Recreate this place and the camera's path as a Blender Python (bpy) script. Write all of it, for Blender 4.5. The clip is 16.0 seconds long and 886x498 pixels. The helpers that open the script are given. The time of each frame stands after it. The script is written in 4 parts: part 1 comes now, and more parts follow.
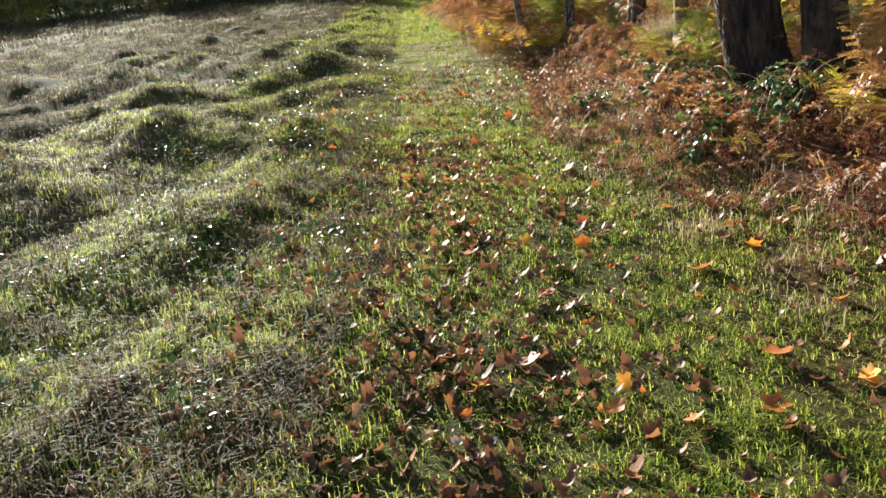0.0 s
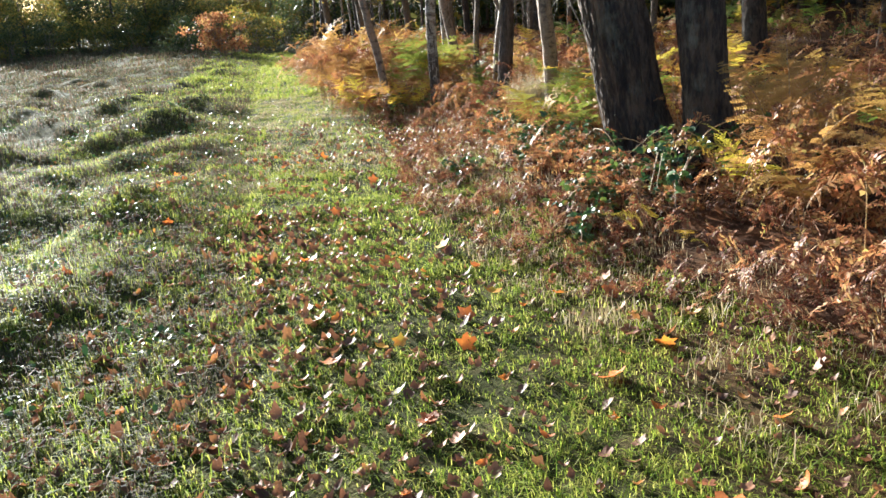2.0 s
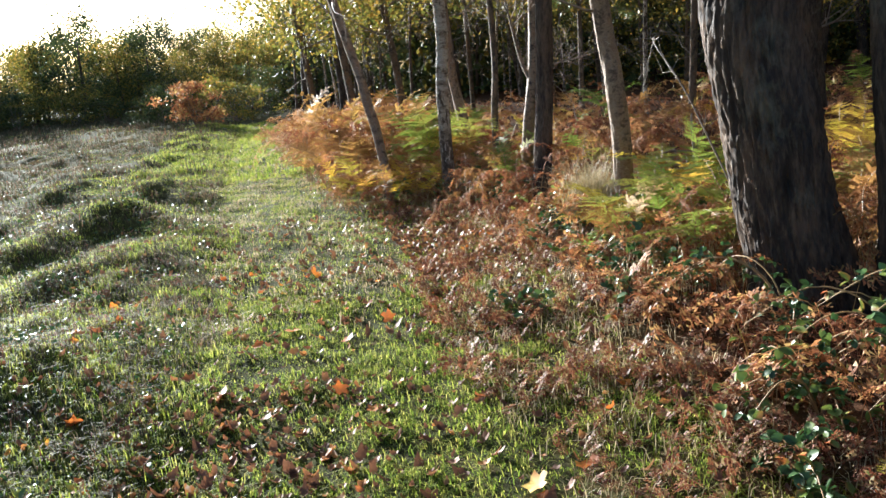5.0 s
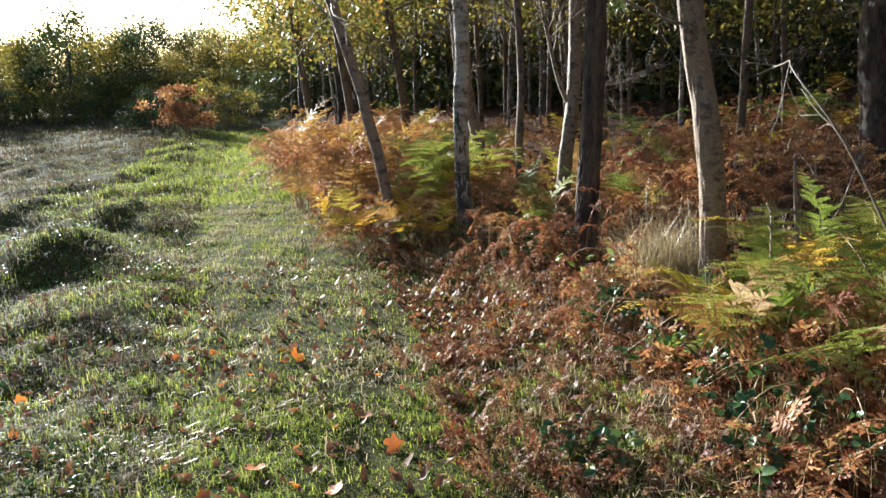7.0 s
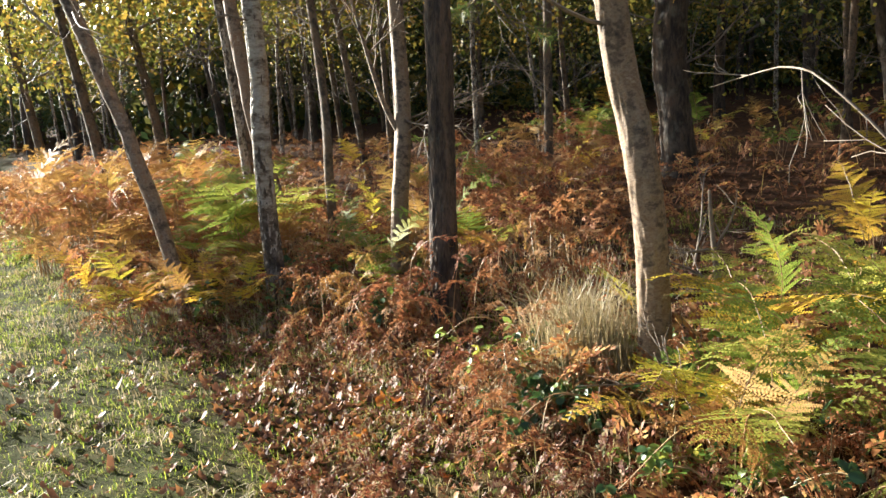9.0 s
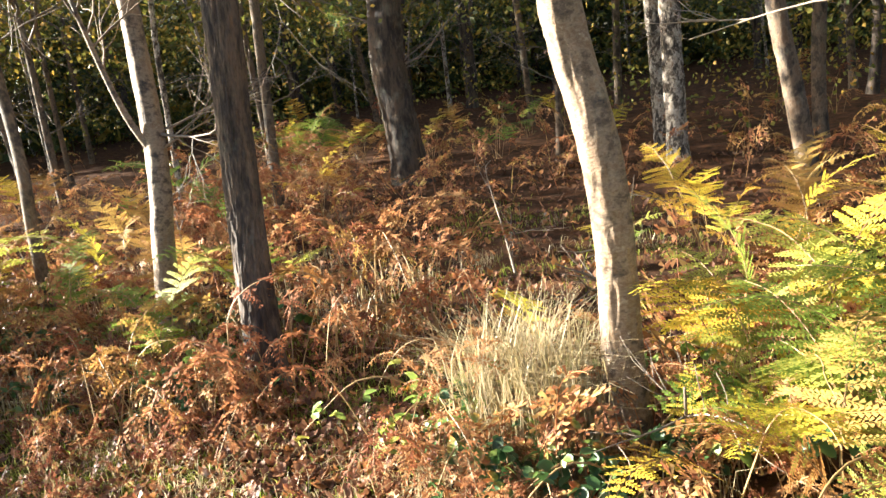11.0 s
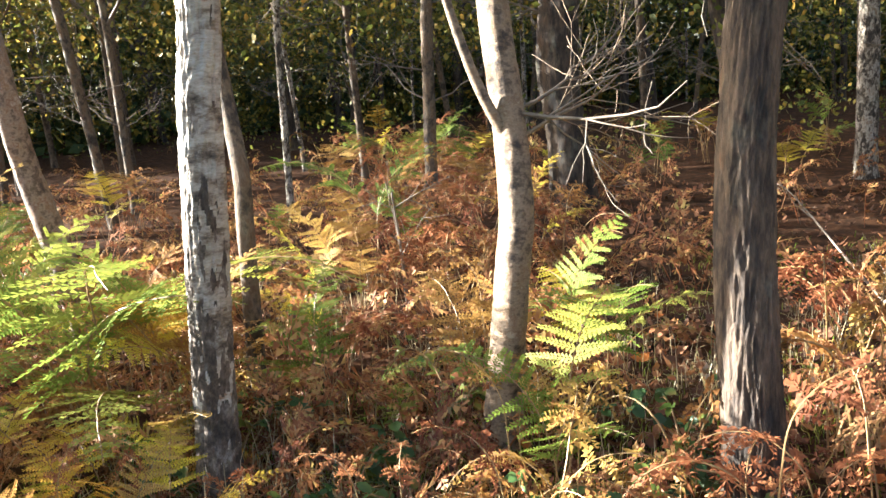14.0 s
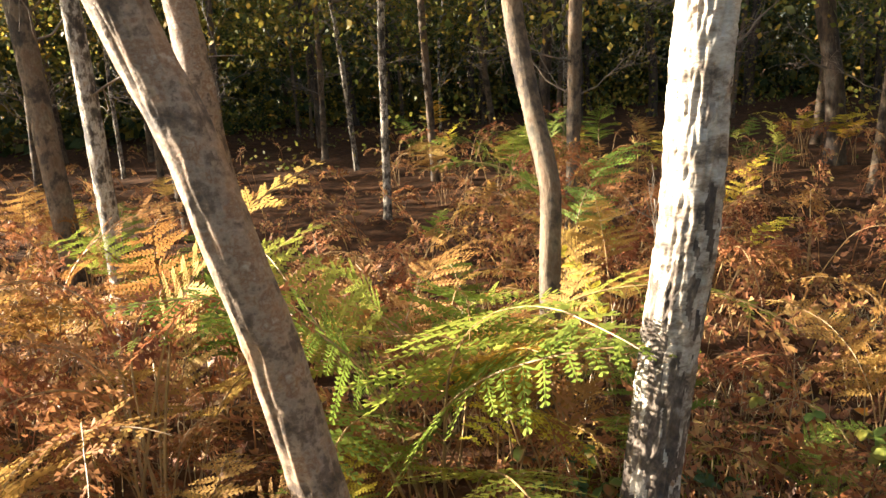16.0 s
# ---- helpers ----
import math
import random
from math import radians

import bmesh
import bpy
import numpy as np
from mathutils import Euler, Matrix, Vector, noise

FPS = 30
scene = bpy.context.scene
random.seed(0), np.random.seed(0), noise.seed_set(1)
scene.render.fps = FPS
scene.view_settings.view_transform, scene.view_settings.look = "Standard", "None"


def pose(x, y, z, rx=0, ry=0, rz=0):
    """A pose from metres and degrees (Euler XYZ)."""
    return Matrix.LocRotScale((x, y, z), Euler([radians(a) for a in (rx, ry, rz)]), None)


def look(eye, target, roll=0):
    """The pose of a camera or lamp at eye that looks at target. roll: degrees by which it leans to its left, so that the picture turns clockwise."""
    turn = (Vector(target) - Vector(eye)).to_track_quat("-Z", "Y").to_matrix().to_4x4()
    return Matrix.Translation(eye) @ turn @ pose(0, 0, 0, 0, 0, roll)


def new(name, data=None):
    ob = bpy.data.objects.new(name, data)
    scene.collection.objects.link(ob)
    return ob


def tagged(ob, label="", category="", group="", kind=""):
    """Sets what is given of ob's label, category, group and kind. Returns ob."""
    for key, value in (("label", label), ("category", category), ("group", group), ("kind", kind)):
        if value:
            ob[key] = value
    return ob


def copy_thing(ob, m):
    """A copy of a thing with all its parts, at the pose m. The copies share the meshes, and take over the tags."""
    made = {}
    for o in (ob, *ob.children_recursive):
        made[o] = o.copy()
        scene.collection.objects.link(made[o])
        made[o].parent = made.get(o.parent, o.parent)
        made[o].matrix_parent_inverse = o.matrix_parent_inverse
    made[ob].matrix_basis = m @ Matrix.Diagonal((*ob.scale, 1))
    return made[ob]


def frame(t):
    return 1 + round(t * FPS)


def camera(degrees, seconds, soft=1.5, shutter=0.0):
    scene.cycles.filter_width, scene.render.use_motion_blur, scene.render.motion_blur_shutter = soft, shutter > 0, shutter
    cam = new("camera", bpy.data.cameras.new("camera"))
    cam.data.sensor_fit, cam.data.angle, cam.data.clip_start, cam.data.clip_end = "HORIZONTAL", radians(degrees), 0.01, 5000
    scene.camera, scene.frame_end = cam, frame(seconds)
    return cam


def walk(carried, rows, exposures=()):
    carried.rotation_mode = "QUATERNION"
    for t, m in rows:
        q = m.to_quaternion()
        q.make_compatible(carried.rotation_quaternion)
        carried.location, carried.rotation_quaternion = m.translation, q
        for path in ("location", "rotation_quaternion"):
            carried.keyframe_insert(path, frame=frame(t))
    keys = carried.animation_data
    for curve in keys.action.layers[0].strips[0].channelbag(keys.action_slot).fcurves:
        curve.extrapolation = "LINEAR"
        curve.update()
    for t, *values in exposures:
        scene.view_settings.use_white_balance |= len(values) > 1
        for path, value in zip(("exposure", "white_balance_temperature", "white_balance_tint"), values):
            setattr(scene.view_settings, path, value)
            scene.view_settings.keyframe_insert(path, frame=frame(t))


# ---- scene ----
cam = camera(57.2, 16.0)
PATH = [
    (0, (0.0, -0.092, 1.55), (-0.001, 1.79, 0.874), -6.0),
    (0.5, (0.039, 0.005, 1.539), (0.06, 1.919, 0.959), -4.3),
    (1, (0.161, 0.234, 1.508), (0.181, 2.174, 1.02), -1.9),
    (1.5, (0.107, 0.456, 1.485), (0.229, 2.383, 0.96), -2.8),
    (2, (0.082, 0.724, 1.506), (0.419, 2.607, 0.922), -4.4),
    (2.5, (0.197, 1.09, 1.485), (0.55, 2.974, 0.914), -2.7),
    (3, (0.16, 1.455, 1.496), (0.513, 3.337, 0.921), -4.8),
    (3.5, (0.127, 1.787, 1.547), (0.493, 3.667, 0.973), -5.6),
    (4, (0.206, 2.184, 1.534), (0.589, 4.091, 1.069), -3.9),
    (4.5, (0.164, 2.583, 1.502), (0.549, 4.487, 1.029), -4.4),
    (5, (0.138, 2.984, 1.544), (0.539, 4.893, 1.101), -5.1),
    (5.2, (0.172, 3.175, 1.536), (0.581, 5.095, 1.155), -5.1),
    (7.3, (0.323, 4.767, 1.678), (0.758, 6.669, 1.239), -2.6),
    (7.5, (0.305, 4.917, 1.7), (0.812, 6.798, 1.249), -2.5),
    (8, (0.272, 5.246, 1.698), (0.934, 7.078, 1.247), -2.5),
    (8.2, (0.298, 5.404, 1.701), (0.976, 7.233, 1.263), -3.2),
    (10.3, (0.266, 6.817, 1.583), (1.789, 8.044, 1.163), -6.4),
    (10.5, (0.236, 6.945, 1.596), (1.79, 8.128, 1.165), -6.9),
    (11, (0.272, 7.363, 1.569), (1.849, 8.507, 1.121), -7.2),
    (11.5, (0.213, 7.748, 1.568), (1.801, 8.878, 1.12), -7.0),
    (12, (0.202, 8.098, 1.592), (1.808, 9.215, 1.177), -8.1),
    (12.5, (0.306, 8.515, 1.571), (1.92, 9.628, 1.178), -7.8),
    (13, (0.3, 8.895, 1.518), (1.928, 9.988, 1.123), -5.2),
    (13.5, (0.38, 9.279, 1.506), (2.021, 10.352, 1.108), -4.7),
    (14, (0.448, 9.671, 1.499), (2.064, 10.78, 1.1), -4.1),
    (14.3, (0.466, 9.884, 1.516), (2.086, 10.983, 1.105), -4.3),
    (14.5, (0.426, 10.058, 1.526), (2.062, 11.135, 1.119), -3.7),
    (15, (0.456, 10.475, 1.527), (2.111, 11.524, 1.127), -3.6),
    (15.5, (0.388, 10.892, 1.511), (2.043, 11.943, 1.113), -3.2),
    (16, (0.3, 11.224, 1.52), (1.96, 12.263, 1.115), -3.2),
]
walk(cam, [(t, look(eye, target, roll)) for t, eye, target, roll in PATH],
     [(0, 2.1, 5500, 9), (0.5, 2.4, 5200, 8), (1.5, 2.45, 5200, 8), (2, 2.5, 5150, 8), (3, 2.75, 5150, 8), (4, 2.7, 5100, 8), (5, 2.3, 5050, 8), (7.5, 2.1, 5050, 7), (8.2, 2.2, 5200, 7),
      (10.3, 3.15, 5700, 8), (11.5, 3.35, 5400, 8), (12.5, 3.35, 5300, 8), (13.5, 3.5, 5200, 8), (14.5, 3.45, 5400, 8), (15, 3.4, 5600, 9), (16, 3.05, 6100, 10)])

# ---- world and sun ----
SUN_YAW, SUN_UP = 22.0, 15.0
world = bpy.data.worlds.new("sky")
scene.world = world
world.use_nodes = True
wn = world.node_tree
sky = wn.nodes.new("ShaderNodeTexSky")
sky.sky_type, sky.sun_disc = "NISHITA", False
sky.sun_elevation, sky.sun_rotation = radians(SUN_UP), radians(-SUN_YAW)
sky.dust_density, sky.ozone_density = 4.0, 0.6
wn.links.new(sky.outputs[0], wn.nodes["Background"].inputs[0])
wn.nodes["Background"].inputs[1].default_value = 0.05
sun_data = bpy.data.lights.new("sun", "SUN")
sun_data.energy, sun_data.angle, sun_data.color = 5.0, radians(0.6), (1.0, 0.86, 0.66)
sun = new("sun", sun_data)
sun.matrix_world = look((-60 * math.sin(radians(SUN_YAW)), 60 * math.cos(radians(SUN_YAW)), 60 * math.tan(radians(SUN_UP))), (0, 0, 0))

# ---- materials ----
def nodes_of(name):
    m = bpy.data.materials.new(name)
    m.use_nodes = True
    t = m.node_tree
    t.nodes.clear()
    out = t.nodes.new("ShaderNodeOutputMaterial")
    return m, t, out


def add(t, kind, **inputs):
    n = t.nodes.new(kind)
    for k, v in inputs.items():
        n.inputs[k.replace("_", " ")].default_value = v
    return n


def ramp(t, fac, stops):
    r = t.nodes.new("ShaderNodeValToRGB")
    while len(r.color_ramp.elements) < len(stops):
        r.color_ramp.elements.new(0.5)
    for e, (p, c) in zip(r.color_ramp.elements, stops):
        e.position, e.color = p, (*c, 1)
    t.links.new(fac, r.inputs[0])
    return r.outputs[0]


def noise_tex(t, vec, scale, detail=4.0, rough=0.55):
    n = add(t, "ShaderNodeTexNoise", Scale=scale, Detail=detail, Roughness=rough)
    t.links.new(vec, n.inputs["Vector"])
    return n.outputs["Fac"]


def mixed(t, fac, a, b, blend="MIX"):
    n = t.nodes.new("ShaderNodeMix")
    n.data_type, n.blend_type = "RGBA", blend
    for sock, v in ((n.inputs[0], fac), (n.inputs[6], a), (n.inputs[7], b)):
        if isinstance(v, (int, float)):
            sock.default_value = v
        elif isinstance(v, tuple):
            sock.default_value = (*v, 1)
        else:
            t.links.new(v, sock)
    return n.outputs[2]


def leaf_material(name, stops, rough=0.5, through_share=0.45, island=False, gloss=0.22):
    """Thin plant matter: partly lets light through; hue varies piece by piece."""
    m, t, out = nodes_of(name)
    if island:
        rnd = t.nodes.new("ShaderNodeNewGeometry").outputs["Random Per Island"]
    else:
        rnd = t.nodes.new("ShaderNodeObjectInfo").outputs["Random"]
    co = t.nodes.new("ShaderNodeTexCoord").outputs["Object"]
    grain = noise_tex(t, co, 14.0, 3.0)
    fac = t.nodes.new("ShaderNodeMath")
    fac.operation = "MULTIPLY_ADD"
    fac.inputs[1].default_value = 0.75
    t.links.new(rnd, fac.inputs[0])
    g2 = t.nodes.new("ShaderNodeMath")
    g2.operation = "MULTIPLY_ADD"
    g2.inputs[1].default_value, g2.inputs[2].default_value = 0.7, -0.22
    t.links.new(grain, g2.inputs[0])
    t.links.new(g2.outputs[0], fac.inputs[2])
    col = ramp(t, fac.outputs[0], stops)
    p = add(t, "ShaderNodeBsdfPrincipled", Roughness=rough)
    p.inputs["Specular IOR Level"].default_value = gloss
    t.links.new(col, p.inputs["Base Color"])
    tr = t.nodes.new("ShaderNodeBsdfTranslucent")
    t.links.new(col, tr.inputs["Color"])
    mx = t.nodes.new("ShaderNodeMixShader")
    mx.inputs[0].default_value = through_share
    t.links.new(p.outputs[0], mx.inputs[1])
    t.links.new(tr.outputs[0], mx.inputs[2])
    t.links.new(mx.outputs[0], out.inputs[0])
    return m


def bark_material(name, stops, patch_scale=(20, 20, 11), grain_scale=(90, 90, 30), rough=0.85, bump=0.6, lichen=(0.3, 0.3, 0.22), lichen_share=0.25):
    m, t, out = nodes_of(name)
    co = t.nodes.new("ShaderNodeTexCoord").outputs["Object"]

    def scaled(s):
        k = t.nodes.new("ShaderNodeMapping")
        k.inputs["Scale"].default_value = s
        t.links.new(co, k.inputs["Vector"])
        return k.outputs[0]
    broad = noise_tex(t, scaled(tuple(0.3 * s for s in patch_scale)), 1.0, 3.0, 0.6)
    patch = mixed(t, 0.5, broad, noise_tex(t, scaled(patch_scale), 1.0, 7.0, 0.72))
    grain = noise_tex(t, scaled(grain_scale), 1.0, 4.0, 0.6)
    col = ramp(t, patch, stops)
    col = mixed(t, 0.55, col, ramp(t, grain, [(0.3, (0.35, 0.33, 0.3)), (0.7, (1.0, 1.0, 1.0))]), "MULTIPLY")
    moss = ramp(t, noise_tex(t, scaled((4, 4, 3)), 1.0, 5.0, 0.7), [(0.55, (0, 0, 0)), (0.68, (lichen_share,) * 3)])
    col = mixed(t, moss, col, lichen)
    p = add(t, "ShaderNodeBsdfPrincipled", Roughness=rough)
    t.links.new(col, p.inputs["Base Color"])
    b = add(t, "ShaderNodeBump", Strength=bump, Distance=0.012)
    t.links.new(mixed(t, 0.5, patch, grain), b.inputs["Height"])
    t.links.new(b.outputs[0], p.inputs["Normal"])
    t.links.new(p.outputs[0], out.inputs[0])
    return m


def ground_material():
    m, t, out = nodes_of("ground_soil_and_moss")
    co = t.nodes.new("ShaderNodeTexCoord").outputs["Object"]
    sep = t.nodes.new("ShaderNodeSeparateXYZ")
    t.links.new(co, sep.inputs[0])
    big = noise_tex(t, co, 0.9, 5.0, 0.6)
    mid = noise_tex(t, co, 7.0, 6.0, 0.65)
    fine = noise_tex(t, co, 55.0, 4.0, 0.7)
    wander = t.nodes.new("ShaderNodeMath")
    wander.operation = "MULTIPLY_ADD"
    wander.inputs[1].default_value = 1.6
    t.links.new(big, wander.inputs[0])
    t.links.new(sep.outputs[0], wander.inputs[2])
    mr = t.nodes.new("ShaderNodeMapRange")
    mr.inputs["From Min"].default_value, mr.inputs["From Max"].default_value = 1.7, 3.0
    t.links.new(wander.outputs[0], mr.inputs["Value"])
    turf = ramp(t, mid, [(0.3, (0.025, 0.022, 0.01)), (0.5, (0.05, 0.055, 0.016)), (0.68, (0.1, 0.08, 0.035))])
    litter = ramp(t, mid, [(0.3, (0.025, 0.016, 0.01)), (0.5, (0.075, 0.038, 0.02)), (0.7, (0.15, 0.07, 0.03))])
    col = mixed(t, mr.outputs[0], turf, litter)
    col = mixed(t, 0.5, col, ramp(t, fine, [(0.3, (0.4, 0.4, 0.4)), (0.7, (1.2, 1.2, 1.2))]), "MULTIPLY")
    p = add(t, "ShaderNodeBsdfPrincipled", Roughness=1.0)
    p.inputs["Specular IOR Level"].default_value = 0.05
    t.links.new(col, p.inputs["Base Color"])
    b = add(t, "ShaderNodeBump", Strength=0.8, Distance=0.03)
    t.links.new(mixed(t, 0.5, mid, fine), b.inputs["Height"])
    t.links.new(b.outputs[0], p.inputs["Normal"])
    t.links.new(p.outputs[0], out.inputs[0])
    return m


M_GROUND = ground_material()
M_GRASS = leaf_material("wet_grass", [(0.08, (0.075, 0.125, 0.012)), (0.4, (0.17, 0.225, 0.026)), (0.65, (0.29, 0.32, 0.042)), (0.92, (0.4, 0.37, 0.095))], 0.55, 0.6, True, 0.1)
M_STRAW = leaf_material("dry_grass", [(0.1, (0.2, 0.17, 0.07)), (0.5, (0.36, 0.28, 0.14)), (0.9, (0.46, 0.38, 0.24))], 0.45, 0.35, True, 0.5)
M_HEATH = leaf_material("heath_sprigs", [(0.1, (0.035, 0.034, 0.02)), (0.4, (0.075, 0.075, 0.036)), (0.7, (0.14, 0.11, 0.06)), (0.95, (0.15, 0.06, 0.035))], 0.7, 0.35, True, 0.13)
M_FERN_GREEN = leaf_material("green_frond", [(0.1, (0.1, 0.16, 0.022)), (0.5, (0.19, 0.24, 0.036)), (0.9, (0.3, 0.29, 0.05))], 0.55, 0.42, gloss=0.12)
M_FERN_YELLOW = leaf_material("yellow_frond", [(0.1, (0.42, 0.38, 0.035)), (0.5, (0.58, 0.45, 0.045)), (0.9, (0.58, 0.31, 0.045))], 0.55, 0.45, gloss=0.12)
M_FERN_RUST = leaf_material("rust_frond", [(0.1, (0.18, 0.062, 0.03)), (0.45, (0.3, 0.12, 0.05)), (0.75, (0.37, 0.185, 0.075)), (0.95, (0.42, 0.27, 0.125))], 0.62, 0.38, gloss=0.1)
M_FERN_TAN = leaf_material("tan_frond", [(0.1, (0.24, 0.11, 0.032)), (0.5, (0.34, 0.19, 0.055)), (0.9, (0.38, 0.25, 0.06))], 0.6, 0.42, gloss=0.1)
M_FERN_MIX = leaf_material("withered_bracken", [(0.05, (0.15, 0.06, 0.03)), (0.4, (0.33, 0.13, 0.05)), (0.65, (0.42, 0.22, 0.085)), (0.88, (0.46, 0.32, 0.1)), (0.98, (0.26, 0.27, 0.05))], 0.55, 0.35, True)
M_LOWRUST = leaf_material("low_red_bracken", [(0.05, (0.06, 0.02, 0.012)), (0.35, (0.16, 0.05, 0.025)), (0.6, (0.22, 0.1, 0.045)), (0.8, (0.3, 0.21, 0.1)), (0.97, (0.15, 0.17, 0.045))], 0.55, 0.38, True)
M_BRAMBLE = leaf_material("bramble_leaf", [(0.1, (0.025, 0.055, 0.018)), (0.5, (0.05, 0.1, 0.025)), (0.8, (0.13, 0.17, 0.03)), (0.97, (0.36, 0.1, 0.03))], 0.48, 0.25, True, 0.28)
M_BRAMBLE_ONE = leaf_material("bramble_single_leaf", [(0.1, (0.025, 0.055, 0.018)), (0.5, (0.05, 0.1, 0.025)), (0.8, (0.13, 0.17, 0.03)), (0.97, (0.36, 0.1, 0.03))], 0.4, 0.25, False, 0.4)
M_BRAMBLE_PALE = leaf_material("bramble_pale_leaf", [(0.1, (0.09, 0.16, 0.03)), (0.6, (0.2, 0.27, 0.05)), (0.95, (0.42, 0.36, 0.06))], 0.4, 0.4, False, 0.4)
M_NEEDLE = leaf_material("pine_needle", [(0.1, (0.06, 0.1, 0.02)), (0.6, (0.14, 0.18, 0.04)), (0.95, (0.36, 0.2, 0.06))], 0.45, 0.3, True)
M_FALLEN = leaf_material("fallen_leaf", [(0.05, (0.14, 0.06, 0.03)), (0.3, (0.3, 0.1, 0.03)), (0.55, (0.5, 0.15, 0.025)), (0.75, (0.6, 0.22, 0.03)), (0.92, (0.62, 0.4, 0.04))], 0.55, 0.35, False, 0.3)
M_LITTER = leaf_material("leaf_litter", [(0.05, (0.07, 0.035, 0.02)), (0.4, (0.17, 0.075, 0.035)), (0.7, (0.28, 0.13, 0.06)), (0.9, (0.42, 0.19, 0.05)), (0.98, (0.45, 0.36, 0.28))], 0.6, 0.25, True, 0.3)
M_CROWN = leaf_material("autumn_crown_leaf", [(0.1, (0.08, 0.1, 0.018)), (0.45, (0.18, 0.17, 0.03)), (0.75, (0.3, 0.22, 0.035)), (0.95, (0.42, 0.24, 0.04))], 0.5, 0.4, True)
M_CONIFER = leaf_material("dark_conifer_leaf", [(0.1, (0.03, 0.05, 0.018)), (0.6, (0.07, 0.09, 0.025)), (0.95, (0.14, 0.13, 0.035))], 0.55, 0.25, True)
M_BIRCH = bark_material("birch_bark", [(0.38, (0.02, 0.016, 0.013)), (0.46, (0.06, 0.045, 0.033)), (0.5, (0.2, 0.155, 0.11)), (0.54, (0.5, 0.45, 0.38)), (0.59, (0.3, 0.225, 0.155)), (0.66, (0.2, 0.115, 0.06))], (40, 40, 24))
M_BIRCH_TAN = bark_material("weathered_birch_bark", [(0.37, (0.02, 0.014, 0.01)), (0.45, (0.06, 0.041, 0.026)), (0.52, (0.17, 0.12, 0.075)), (0.58, (0.12, 0.068, 0.034)), (0.67, (0.27, 0.21, 0.14))], (22, 22, 16))
M_BIRCH_BROWN = bark_material("brown_mottled_birch_bark", [(0.38, (0.045, 0.03, 0.021)), (0.45, (0.14, 0.09, 0.056)), (0.51, (0.3, 0.215, 0.15)), (0.56, (0.2, 0.105, 0.052)), (0.63, (0.38, 0.31, 0.24))], (26, 26, 28), (60, 60, 110), 0.75, 0.5, (0.34, 0.18, 0.08), 0.5)
M_DARKBARK = bark_material("furrowed_dark_bark", [(0.4, (0.012, 0.008, 0.006)), (0.48, (0.045, 0.03, 0.02)), (0.57, (0.11, 0.074, 0.047)), (0.68, (0.12, 0.062, 0.03))], (34, 34, 9), (110, 110, 36), 0.8, 0.9)
M_BIRCH_CREAM = bark_material("cream_peeling_birch_bark", [(0.38, (0.04, 0.028, 0.02)), (0.45, (0.15, 0.1, 0.06)), (0.51, (0.3, 0.215, 0.135)), (0.56, (0.2, 0.12, 0.062)), (0.63, (0.38, 0.3, 0.2))], (26, 26, 34), (60, 60, 130), 0.75, 0.7)
M_BIRCH_WHITE = bark_material("white_papery_birch_bark", [(0.38, (0.05, 0.036, 0.026)), (0.45, (0.22, 0.17, 0.125)), (0.5, (0.4, 0.35, 0.29)), (0.57, (0.5, 0.455, 0.39)), (0.64, (0.28, 0.17, 0.09))], (18, 18, 40), (40, 40, 150), 0.65, 0.6, (0.32, 0.2, 0.1), 0.6)
M_CORK = bark_material("black_corky_birch_bark", [(0.36, (0.025, 0.018, 0.014)), (0.47, (0.08, 0.06, 0.045)), (0.55, (0.17, 0.13, 0.1)), (0.63, (0.36, 0.31, 0.26))], (44, 44, 30), (90, 90, 50), 0.9, 0.9)
M_BROWNBARK = bark_material("cracked_brown_bark", [(0.4, (0.018, 0.012, 0.009)), (0.48, (0.065, 0.043, 0.028)), (0.56, (0.13, 0.09, 0.058)), (0.66, (0.18, 0.1, 0.05))], (44, 44, 12), (120, 120, 40), 0.8, 0.9)
M_TWIG = bark_material("twig_bark", [(0.3, (0.08, 0.06, 0.042)), (0.5, (0.2, 0.15, 0.105)), (0.7, (0.32, 0.26, 0.19))], (20, 20, 20), (90, 90, 60), 0.7, 0.2)
M_STALK = bark_material("frond_stalk", [(0.3, (0.16, 0.08, 0.03)), (0.6, (0.36, 0.23, 0.08)), (0.8, (0.42, 0.32, 0.14))], (20, 20, 8), (60, 60, 20), 0.6, 0.1)

# ---- mesh helpers ----
rng = np.random.default_rng(7)


def np_mesh(name, verts, tris, material, smooth=False, slots=None, extra=()):
    """A mesh from arrays of places and triangles; slots: the material number of each triangle."""
    verts, tris = np.asarray(verts, np.float32), np.asarray(tris, np.int32)
    me = bpy.data.meshes.new(name)
    me.vertices.add(len(verts))
    me.vertices.foreach_set("co", verts.ravel())
    me.loops.add(tris.size)
    me.loops.foreach_set("vertex_index", tris.ravel())
    me.polygons.add(len(tris))
    me.polygons.foreach_set("loop_start", np.arange(0, tris.size, 3, dtype=np.int32))
    me.update(calc_edges=True)
    me.polygons.foreach_set("use_smooth", np.full(len(tris), smooth))
    me.materials.append(material)
    for m in extra:
        me.materials.append(m)
    if slots is not None:
        me.polygons.foreach_set("material_index", np.asarray(slots, np.int32))
    return me


def joined(pieces):
    """One pair of arrays from many pairs of places and triangles."""
    vs, fs, n = [], [], 0
    for v, f in pieces:
        vs.append(v)
        fs.append(np.asarray(f) + n)
        n += len(v)
    return np.concatenate(vs), np.concatenate(fs)


def part(name, me, parent, label=""):
    ob = new(name, me)
    ob.parent = parent
    return tagged(ob, label)


